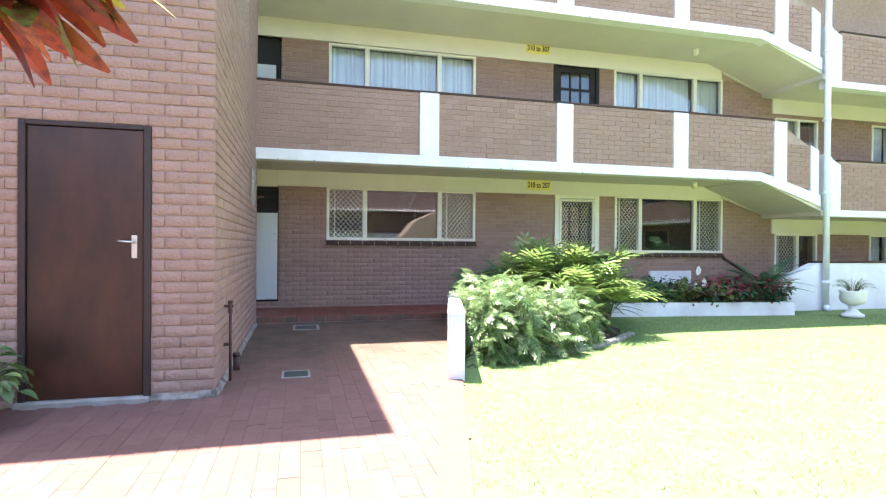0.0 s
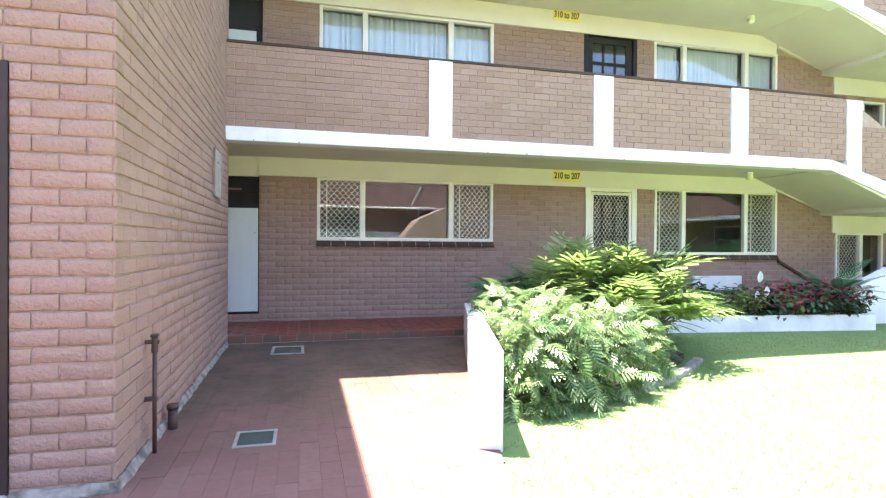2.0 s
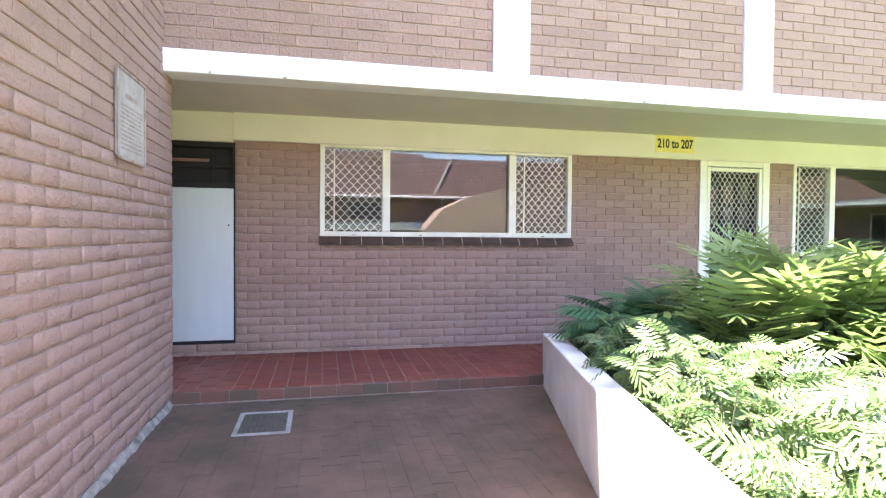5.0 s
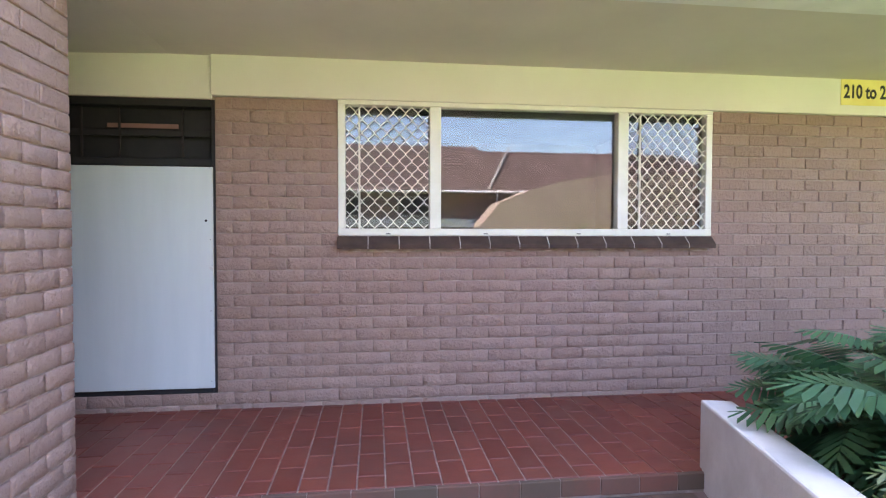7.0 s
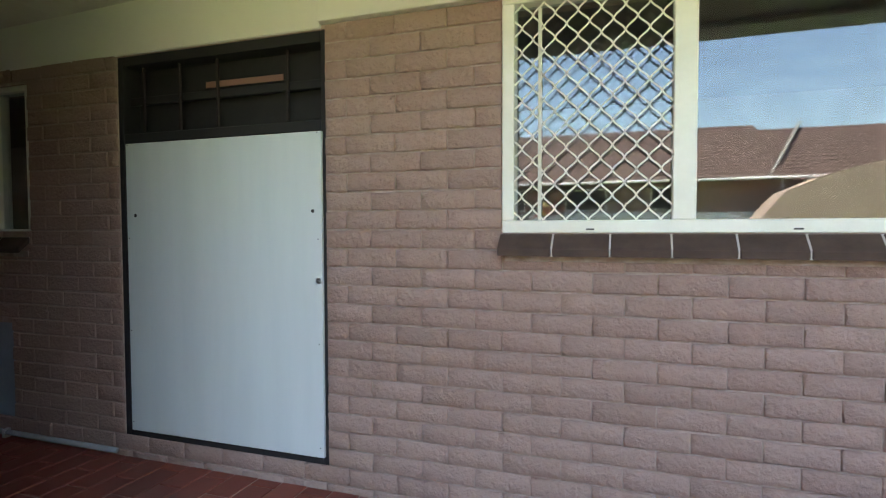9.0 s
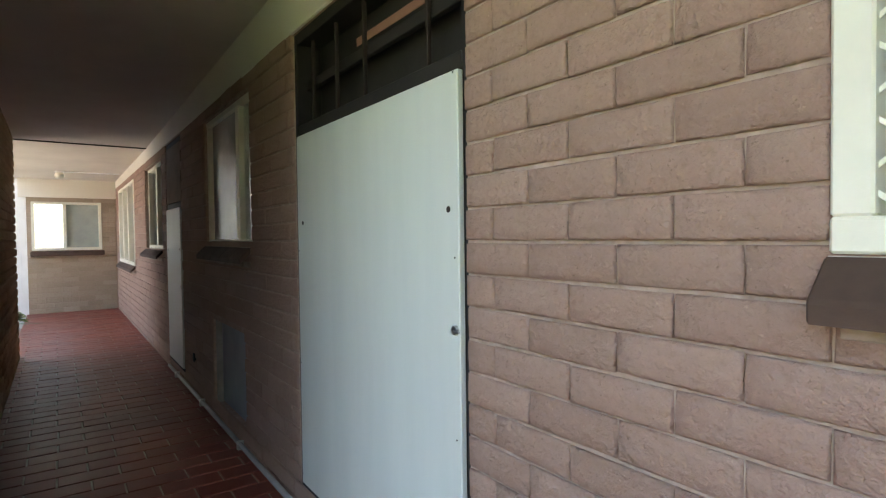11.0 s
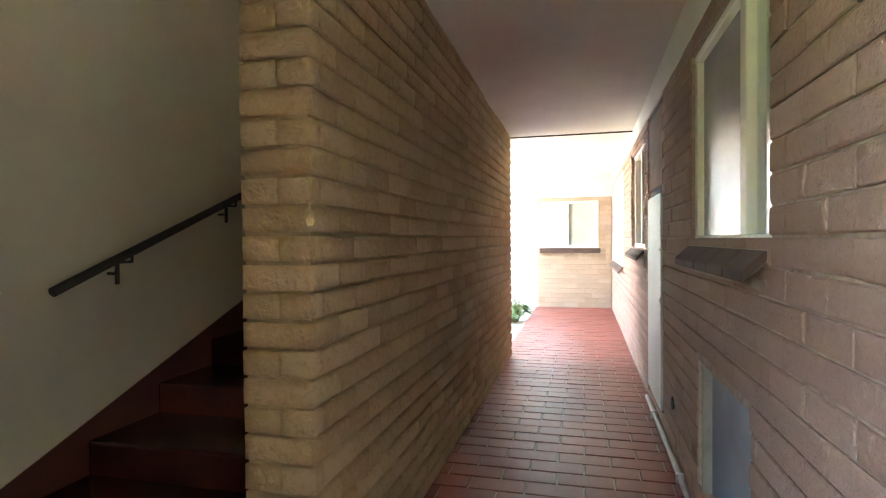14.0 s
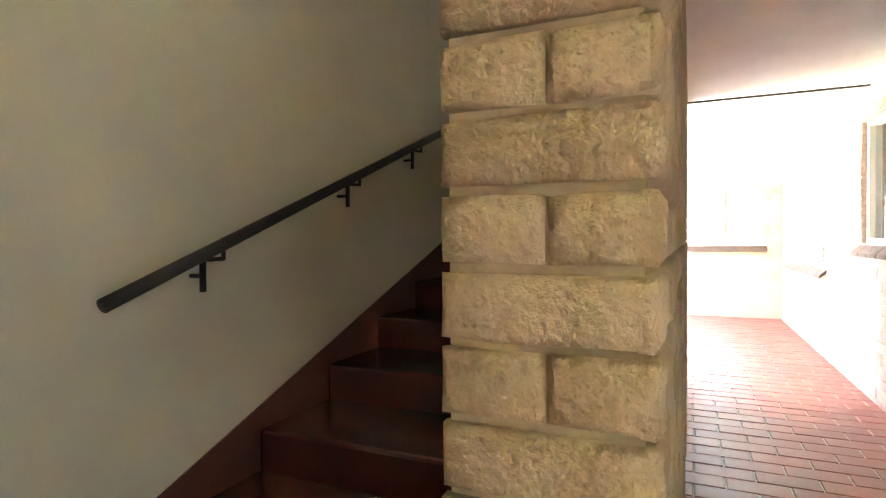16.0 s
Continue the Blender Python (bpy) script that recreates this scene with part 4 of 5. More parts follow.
def meter_cupboard(name, o, z_top, label, infilled=False):
    """A cupboard in a wall opening: a white board on a black frame, black louvres over it."""
    x0, x1, z0, z1 = o
    c = thing(name, ((x0 + x1) / 2, FACE, z0), label, "cupboard")
    w = x1 - x0
    h = z1 - z0
    t = z_top - z0
    part("back", one_box((-w / 2, 0.12, 0), (w / 2, 0.14, h)), M_BLACK, c, "black inner board")
    part("frame", one_box((-w / 2 + 0.001, 0.012, 0.001), (-w / 2 + 0.035, 0.119, h - 0.001), 0.003), M_BLACK, c)
    part("frame", one_box((w / 2 - 0.026, 0.012, 0.001), (w / 2 - 0.001, 0.119, h - 0.001), 0.003), M_BLACK, c)
    part("frame", one_box((-w / 2 + 0.036, 0.012, 0.001), (w / 2 - 0.027, 0.119, 0.04), 0.003), M_BLACK, c)
    part("frame", one_box((-w / 2 + 0.036, 0.012, h - 0.05), (w / 2 - 0.027, 0.119, h - 0.001), 0.003), M_BLACK, c)
    part("rail", one_box((-w / 2 + 0.036, 0.012, t + 0.002), (w / 2 - 0.027, 0.119, t + 0.05), 0.003), M_BLACK, c)
    door = part("door", one_box((-w / 2 + 0.066, -0.010, 0.045), (w / 2 - 0.016, 0.010, t - 0.004), 0.003), M_PANEL, c, "pale blue-white board door")
    part("keyhole", rod(bmesh.new(), (w / 2 - 0.060, -0.0115, t - 0.36), (w / 2 - 0.060, -0.009, t - 0.36), 0.0085, None, 12), M_BLACK, door)
    part("keyhole", rod(bmesh.new(), (-w / 2 + 0.125, -0.0115, t - 0.37), (-w / 2 + 0.125, -0.009, t - 0.37), 0.009, None, 12), M_BLACK, door)
    bm = bmesh.new()
    rod(bm, (w / 2 - 0.033, -0.009, t - 0.675), (w / 2 - 0.033, -0.018, t - 0.675), 0.014, 0.012, 14)
    rod(bm, (w / 2 - 0.033, -0.018, t - 0.675), (w / 2 - 0.012, -0.015, t - 0.678), 0.003)
    part("latch", bm, M_METAL, door, "small round steel latch")
    # added sheet in brick brown, standing in for the brick over this door
    if infilled:
        part("top_board", one_box((-w / 2 + 0.037, 0.004, t + 0.052), (w / 2 - 0.028, 0.020, h - 0.052), 0.003), paint("brick_brown_infill", (0.15, 0.095, 0.07), (0.23, 0.15, 0.11), 0.85, 9, 0.5, 40), c, "brick-brown sheet in place of the wall over the door")
    for i, sx in enumerate((-0.42, -0.21, 0.0, 0.36)):
        x = sx * w * 0.9
        part("bar", one_box((x - 0.006, 0.03, t + 0.06), (x + 0.006, 0.045, h - 0.06), 0.002), M_RAIL, c)
    part("slat", one_box((-w / 2 + 0.04, 0.05, (t + h) / 2 - 0.02), (w / 2 - 0.03, 0.075, (t + h) / 2 + 0.02), 0.003), M_BLACK, c)
    part("tape", one_box((-0.08, 0.046, (t + h) / 2 + 0.03), (w * 0.30, 0.05, (t + h) / 2 + 0.06), 0.002), paint("brown_batten", (0.16, 0.08, 0.06), (0.24, 0.12, 0.09)), c, "brown timber batten")
    for i in range(10):
        z = 0.09 + i * (t - 0.1) / 9
        for x in (-w / 2 + 0.08, w / 2 - 0.034):
            part("screw", rod(bmesh.new(), (x, -0.0112, z), (x, -0.009, z), 0.0028, None, 6), M_BLACK, door) if i % 3 == 0 else None
    return c


meter_cupboard("meter_cupboard", D1, 1.63, "pale board meter cupboard with black louvred top in the brick wall")
meter_cupboard("meter_cupboard", D2, 1.47, "second pale board cupboard along the corridor wall", True)

# blanked opening low on the corridor wall
bo = thing("blanked_opening", ((VENT[0] + VENT[1]) / 2, FACE, VENT[2]), "grey-blue board over a low opening in the brick wall", "panel")
part("board", one_box((-0.385, 0.06, 0.005), (0.385, 0.085, 0.57), 0.003), paint("grey_board", (0.24, 0.27, 0.32), (0.33, 0.36, 0.41), 0.7, 3), bo)
part("reveal", one_box((-0.389, 0.02, 0.0), (-0.372, 0.059, 0.57), 0.002), M_CONCRETE, bo)
pf = thing("floor_pipe", (0, FACE - 0.03, 0.02), "grey conduit pipe along the foot of the corridor wall", "pipe")
part("pipe", rod(bmesh.new(), (-4.7, 0, 0.012), (-1.46, 0, 0.012), 0.014), paint("grey_pipe", (0.20, 0.20, 0.20), (0.30, 0.30, 0.29), 0.45, 9), pf, "", True)
for x in (-4.3, -3.3, -2.3):
    part("clip", one_box((x - 0.012, -0.017, -0.02), (x + 0.012, 0.02, 0.03), 0.003), M_METAL, pf)
wo = thing("wall_outlet", (-3.68, FACE - 0.002, 0.28), "small dark pipe hole in the brick wall", "outlet")
part("rim", rod(bmesh.new(), (0, 0.004, 0), (0, -0.008, 0), 0.036, 0.034, 16), M_BLACK, wo)

# white box under the second window
mb = thing("meter_box", (7.55, FACE - 0.03, 0.47), "white meter box on the wall under the window", "meter box")
part("body", one_box((-0.5, -0.03, -0.13), (0.5, 0.03, 0.13), 0.008), M_WHITE, mb)
part("lid", one_box((-0.48, -0.042, -0.11), (0.48, -0.031, 0.11), 0.004), M_WHITE, mb)


setting("sloping_coping", prism(bmesh.new(), [(8.87, 0.89), (9.50, 0.57), (9.50, 0.52), (8.87, 0.84)], FACE - 0.045, FACE + 0.004), M_SILL, "dark brick coping stepping down beside the window", "trim")


# ---- signs ----
def sign(name, x0, x1, z0, z1, text):
    s = thing(name, ((x0 + x1) / 2, FACE - 0.037, (z0 + z1) / 2), "yellow painted sign with black flat numbers", "sign")
    w, h = x1 - x0, z1 - z0
    part("plate", one_box((-w / 2, -0.003, -h / 2), (w / 2, 0.001, h / 2), 0.001), M_YELLOW, s)
    cu = bpy.data.curves.new("lettering", 'FONT')
    cu.offset = 0.004
    cu.body, cu.size, cu.align_x, cu.align_y, cu.extrude = text, h * 0.72, 'CENTER', 'CENTER', 0.0006
    tmp = bpy.data.objects.new("lettering", cu)
    me = bpy.data.meshes.new_from_object(tmp)
    bpy.data.objects.remove(tmp)
    xs = [v.co.x for v in me.vertices]
    f = w * 0.92 / (max(xs) - min(xs))
    me.transform(Matrix.Diagonal((f, 1.0, 1.0, 1.0)))
    me.materials.append(M_INK)
    ob = new("lettering", me)
    ob.parent = s
    ob.matrix_local = pose(0, -0.0045, 0, 90, 0, 0)


sign("number_sign", 4.345, 4.85, 2.165, 2.36, "210 to 207")
sign("number_sign", 4.32, 4.815, 4.79, 4.99, "310 to 307")


# ---- ceiling lights ----
def bulkhead(at):
    b = thing("bulkhead_light", at, "round white bulkhead lamp on the soffit, switched off", "ceiling light", "soffit lamps")
    part("base", lathe(bmesh.new(), [(0.055, 0.0), (0.06, -0.012), (0.055, -0.03)], 20), M_WHITE, b, "", True)
    part("globe", lathe(bmesh.new(), [(0.045, -0.03), (0.062, -0.06), (0.06, -0.09), (0.04, -0.115), (0.01, -0.125)], 20), M_FRAME, b, "cream glass globe", True)


bulkhead((7.62, 9.2, 2.362))
bulkhead((7.62, 9.2, 4.966))
bulkhead((-8.9, 9.05, 2.214))
cd = thing("ceiling_conduit", (-8.9, 9.3, 2.20), "thin white conduit on the corridor ceiling", "conduit")
part("pipe", rod(bmesh.new(), (0, -0.2, 0), (0, 0.5, 0), 0.01), M_WHITE, cd, "", True)
setting("ceiling_joint", one_box((-6.13, 8.66, 2.215), (-6.10, FACE, 2.24)), M_RAIL, "dark joint across the corridor ceiling", "trim")

# ---- downpipe ----
dp = thing("downpipe", (9.86, FRONT - 0.10, COURT), "white painted rainwater downpipe on the front", "downpipe")
part("pipe", rod(bmesh.new(), (0, 0, 0.0), (0, 0, 7.6), 0.055, None, 16), M_PIPE, dp, "", True)
for z in (0.5, 2.2, 3.6, 4.9, 6.2):
    part("collar", rod(bmesh.new(), (0, 0, z), (0, 0, z + 0.06), 0.066, None, 16), M_PIPE, dp, "", True)
    part("strap", one_box((-0.02, 0.04, z + 0.01), (0.02, 0.10, z + 0.05), 0.003), M_PIPE, dp)
bm = bmesh.new()
rod(bm, (0, 0, 0.08), (-0.03, -0.1, 0.0), 0.052, None, 14)
part("shoe", bm, M_PIPE, dp, "", True)

# ---- urn ----
ur = thing("garden_urn", (9.36, 7.38, COURT), "white cast pedestal urn planted with a straggly shrub", "urn")
part("pedestal", lathe(bmesh.new(), [(0.17, 0.0), (0.17, 0.05), (0.12, 0.07), (0.065, 0.13), (0.06, 0.17), (0.09, 0.20)], 24), M_PLASTER, ur, "", True)
part("bowl", lathe(bmesh.new(), [(0.07, 0.20), (0.16, 0.24), (0.20, 0.32), (0.185, 0.40), (0.205, 0.43), (0.205, 0.455), (0.17, 0.45), (0.15, 0.41)], 28), M_PLASTER, ur, "", True)

# ---- stair ----
RISE, TREAD, SX = 0.152, 0.42, -2.02
stair = thing("stair", (SX, SW, 0), "flight of polished dark red steps between plaster and brick", "stair", kind="structure")
for i in range(9):
    x = -i * TREAD
    bm = one_box((x - TREAD - 0.02, 0.01, -0.05 if i == 0 else (i - 1) * RISE), (x, PY0 - SW - 0.01, (i + 1) * RISE), 0.014, 2)
    part("step", bm, M_STAIR, stair)
band = prism(bmesh.new(), [(-1.35, 0.0), (-2.06, 0.245), (-6.0, 1.66), (-6.0, 1.2), (-2.1, -0.05), (-1.35, -0.05)], SW - 0.001, SW + 0.006)
setting("stair_band", band, M_STAIRBAND, "dark red painted band on the wall beside the steps", "trim")
hr = thing("handrail", (-2.23, SW + 0.08, 0.985), "dark painted round handrail on bent brackets", "handrail")
sl = 0.382
part("rail", rod(bmesh.new(), (0, 0, 0), (-3.4, 0, 3.4 * sl), 0.0205, None, 16), M_RAIL, hr, "", True)
for d in (0.405, 1.215, 1.85, 2.5, 3.15):
    bm = bmesh.new()
    z = d * sl - 0.02
    rod(bm, (-d, 0, z + 0.01), (-d, 0, z - 0.028), 0.007)
    rod(bm, (-d - 0.004, 0, z - 0.026), (-d + 0.06, -0.02, z - 0.028), 0.007)
    box(bm, (-d + 0.052, -0.03, z - 0.13), (-d + 0.072, -0.018, z - 0.02), 0.002)
    rod(bm, (-d + 0.06, -0.02, z - 0.08), (-d + 0.06, -0.08, z - 0.08), 0.007)
    part("bracket", bm, M_RAIL, hr)

# room shells added behind the windows to stop light leaks, dark to look unlit
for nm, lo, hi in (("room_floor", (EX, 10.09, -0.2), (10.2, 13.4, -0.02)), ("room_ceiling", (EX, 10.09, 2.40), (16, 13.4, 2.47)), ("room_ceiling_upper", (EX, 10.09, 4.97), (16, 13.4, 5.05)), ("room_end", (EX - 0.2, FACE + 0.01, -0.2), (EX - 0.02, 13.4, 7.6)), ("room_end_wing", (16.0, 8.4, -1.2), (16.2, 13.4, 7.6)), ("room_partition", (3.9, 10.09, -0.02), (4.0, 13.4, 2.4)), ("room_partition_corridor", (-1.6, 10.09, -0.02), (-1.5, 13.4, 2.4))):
    setting(nm, one_box(lo, hi), M_ROOM, "added room shell, dark-coloured for the dim inside", "room")

# ---- plants ----
def leaf_mesh(name, length, width, lobes, gap, droop, material, tip=0.35, fold=0.15):
    """A lobed leaf along +x from its stalk: lobes each side joined along the rib, drooping at the tip."""
    verts, faces = [], []

    def bend(s, w, lift=0.0):
        z = -droop * (s / length) ** 2 * length - abs(w) * fold + lift
        return (s, w, z)
    n = lobes
    for i in range(n + 1):
        verts.append(bend(length * i / n, 0.0))
    for side in (-1, 1):
        for i in range(n):
            s0, s1 = length * i / n, length * (i + 1 - gap) / n
            t = (i + 0.5) / n
            w = width * (math.sin(math.pi * min(1, t * 0.85 + 0.16)) ** 0.7) * side
            fwd = length * tip * (0.35 + 0.65 * t)
            b = len(verts)
            verts += [bend(s1, 0.0), bend(s0 + fwd * 0.55 - 0.2 * gap * length / n, w * 0.62), bend(s0 + fwd, w), bend(s1 + fwd * 0.5 + length * 0.25 / n, w * 0.58)]
            faces += [(i, b, b + 3, b + 1), (b + 1, b + 3, b + 2)] if side > 0 else [(i, b + 1, b + 3, b), (b + 1, b + 2, b + 3)]
    me = bpy.data.meshes.new(name)
    me.from_pydata(verts, [], faces)
    bm = bmesh.new()
    bm.from_mesh(me)
    bmesh.ops.remove_doubles(bm, verts=bm.verts[:], dist=0.0002)
    bm.to_mesh(me)
    bm.free()
    me.materials.append(material)
    return me


def blade_mesh(name, length, width, droop, material, seg=5, colored=None):
    """A simple pointed leaf with a folded rib."""
    verts, faces = [], []
    for i in range(seg + 1):
        s = i / seg
        w = width * math.sin(math.pi * (s * 0.92 + 0.06)) ** 0.8
        z = -droop * s * s * length
        verts += [(s * length, -w, z + w * 0.25), (s * length, 0, z), (s * length, w, z + w * 0.25)]
    for i in range(seg):
        a = i * 3
        faces += [(a, a + 3, a + 4, a + 1), (a + 1, a + 4, a + 5, a + 2)]
    me = bpy.data.meshes.new(name)
    me.from_pydata(verts, [], faces)
    me.materials.append(material)
    return me


def tube(verts, faces, pts, r0, r1, seg=5):
    base = len(verts)
    for i, p in enumerate(pts):
        d = (pts[min(i + 1, len(pts) - 1)] - pts[max(i - 1, 0)]).normalized()
        q = d.to_track_quat('Z', 'Y')
        r = r0 + (r1 - r0) * i / (len(pts) - 1)
        for j in range(seg):
            verts.append(tuple(p + q @ Vector((r * math.cos(j * math.tau / seg), r * math.sin(j * math.tau / seg), 0))))
    for i in range(len(pts) - 1):
        for j in range(seg):
            a, b = base + i * seg + j, base + i * seg + (j + 1) % seg
            faces.append((a, b, b + seg, a + seg))


def clear_of_wall(at, m, length):
    """Whether a leaf of that length, posed by m in its plant's frame, keeps out of the planter wall and the path beyond it."""
    for s in (0.0, 0.5, 1.0):
        p = Vector(at) + m @ Vector((length * s, 0, -0.2 * length * s * s))
        over = p.x - (1.40 + (p.y - 4.65) * 0.2746 + 0.165)
        if 4.4 < p.y < 8.8 and 0.5 < p.x < 5.0 and over < 0.02 and (p.z < 0.56 - (p.y - 4.65) * 0.039 or over < -0.24):
            return False
    return True


def rosette(name, at, meshes, count, reach, height, size, label, category, seed, group="", lean=(0, 0), low=0.0, tiltup=10, thick=0.008):
    """A clump: curved stalks from one foot, each ending in a leaf."""
    rng = random.Random(seed)
    pl = thing(name, at, label, category, group)
    verts, faces = [], []
    for i in range(count):
        az = rng.uniform(0, math.tau)
        f = math.sqrt(rng.uniform(0.02, 1))
        r = reach * f
        h = low + (height - low) * (1 - 0.55 * f ** 2) * rng.uniform(0.55, 1.0)
        tip = Vector((math.cos(az) * r + lean[0] * h, math.sin(az) * r + lean[1] * h, h))
        foot = Vector((math.cos(az) * 0.06, math.sin(az) * 0.06, -0.02))
        ctrl = Vector((tip.x * 0.35, tip.y * 0.35, h * 0.8))
        pts = [foot * (1 - t) ** 2 + ctrl * 2 * t * (1 - t) + tip * t * t for t in (0, 0.25, 0.5, 0.75, 1)]
        tube(verts, faces, pts, thick, thick * 0.55)
        s = size * rng.uniform(0.7, 1.15)
        m = pose(tip.x, tip.y, tip.z, rng.uniform(-25, 25), -tiltup + 45 * f + rng.uniform(-22, 22) - 20, math.degrees(az) + rng.uniform(-40, 40)) @ Matrix.Scale(s, 4)
        if clear_of_wall(at, m, 0.42):
            ob = new("leaf", rng.choice(meshes))
            ob.parent = pl
            ob.matrix_local = m
    me = bpy.data.meshes.new("stem")
    me.from_pydata(verts, [], faces)
    me.materials.append(M_STEM)
    ob = new("stem", me)
    ob.parent = pl
    return pl


LOBED = [leaf_mesh("lobed_leaf", 0.42, 0.20, 7, 0.50, d, M_LEAF, 0.30, 0.12) for d in (0.25, 0.45, 0.65)]
SHADELOBED = [leaf_mesh("shade_lobed_leaf", 0.42, 0.18, 11, 0.26, d, M_DARKLEAF, 0.20, 0.22) for d in (0.25, 0.55)]
FROND = [leaf_mesh("fern_frond", 0.30, w, n, 0.52, d, M_FERN, 0.22, 0.3) for w, n, d in ((0.105, 8, 0.15), (0.12, 9, 0.45), (0.095, 8, 0.8))]


def mound(name, at, rx, ry, h, meshes, count, size, label, category, seed, group=""):
    """A dense rounded shrub: leaves in loose layers over a dome, on thin branching stems."""
    rng = random.Random(seed)
    pl = thing(name, at, label, category, group)
    verts, faces = [], []
    for i in range(count):
        az = rng.uniform(0, math.tau)
        el = math.asin(rng.uniform(-0.05, 1.0))
        d = rng.uniform(0.62, 1.06)
        n = Vector((math.cos(az) * math.cos(el), math.sin(az) * math.cos(el), math.sin(el)))
        q = Vector((n.x * rx * d, n.y * ry * d, max(0.04, n.z * h * d)))
        if i % 5 == 0:
            tube(verts, faces, [Vector((n.x * 0.05, n.y * 0.05, -0.03)), Vector((q.x * 0.5, q.y * 0.5, q.z * 0.7)), q * 0.95], 0.005, 0.003, 4)
        s = size * rng.uniform(0.6, 1.15)
        pitch = -math.degrees(el) * 0.45 + 18 + rng.uniform(-42, 38)
        m = pose(*q, rng.uniform(-50, 50), pitch, math.degrees(az) + rng.uniform(-60, 60)) @ Matrix.Scale(s, 4)
        if clear_of_wall(at, m, 0.30):
            ob = new("leaf", rng.choice(meshes))
            ob.parent = pl
            ob.matrix_local = m
    me = bpy.data.meshes.new("stem")
    me.from_pydata(verts, [], faces)
    me.materials.append(M_STEM)
    ob = new("stem", me)
    ob.parent = pl
    return pl


sites = [(2.02, 5.45), (2.38, 5.52), (2.8, 5.70), (3.25, 6.0), (2.10, 5.95), (2.45, 6.1), (2.85, 6.3), (3.3, 6.5), (2.26, 6.5), (2.6, 6.7), (3.0, 6.85), (3.7, 6.6), (2.42, 7.15)]
for i, (x, y) in enumerate(sites):
    mound("fern_shrub", (x, y, -0.04), 0.32, 0.33, 0.68 + 0.10 * math.sin(i * 1.7), FROND, 250, 0.62, "bushy grey-green lobed fern shrub in the planter", "shrub", 100 + i, "planter shrubs")
for i, (x, y, h) in enumerate([(3.2, 7.15, 0.98), (3.65, 7.05, 1.06), (4.15, 6.95, 0.98), (3.55, 7.55, 1.06), (4.1, 7.45, 1.0), (4.45, 7.2, 0.8), (3.85, 6.6, 0.7)]):
    rosette("lobed_plant", (x, y, -0.04), LOBED, 34, 0.36, h, 1.02, "large-leaved lobed tropical plant, its leaf colour lightened for the sun", "plant", 200 + i, "lobed plants", low=0.3, tiltup=56)
# same kind of plant under the balcony, its shade put into the leaf colour
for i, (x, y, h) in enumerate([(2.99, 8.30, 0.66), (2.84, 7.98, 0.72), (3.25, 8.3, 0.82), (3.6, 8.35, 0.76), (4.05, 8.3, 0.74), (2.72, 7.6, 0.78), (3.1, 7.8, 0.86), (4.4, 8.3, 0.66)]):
    rosette("lobed_plant", (x, y, -0.04), SHADELOBED, 42, 0.23, h, 0.74, "lobed plant whose dark green also carries the balcony's shade", "plant", 300 + i, "lobed plants", low=0.22, tiltup=16)

# flower bed
M_PINK = leaf_material("pink_petal", (0.45, 0.02, 0.10), (0.60, 0.05, 0.17), (0.70, 0.10, 0.25), 0.5, 0.3)
M_WHITEPETAL = leaf_material("white_petal", (0.75, 0.76, 0.72), (0.8, 0.8, 0.77), (0.85, 0.85, 0.82), 0.5, 0.3)
M_REDLEAF = leaf_material("reddish_leaf", (0.10, 0.018, 0.022), (0.14, 0.04, 0.03), (0.10, 0.07, 0.035), 0.45, 0.2)
SMALL = [blade_mesh("small_leaf", 0.085, 0.022, d, M_DARKLEAF, 4) for d in (0.2, 0.5)] + [blade_mesh("small_leaf", 0.07, 0.02, 0.3, M_LEAF, 4)]
PETAL = blade_mesh("flower", 0.035, 0.016, 0.2, M_PINK, 3)


def scatter(name, parent, items, material):
    """Many small leaves too small to pick apart, as one mesh: items are (mesh, matrix)."""
    verts, faces = [], []
    for me, m in items:
        base = len(verts)
        verts += [tuple(m @ v.co) for v in me.vertices]
        faces += [tuple(base + i for i in p.vertices) for p in me.polygons]
    me = bpy.data.meshes.new(name)
    me.from_pydata(verts, [], faces)
    me.materials.append(material)
    ob = new(name, me)
    ob.parent = parent
    tagged(ob, kind="stuff")


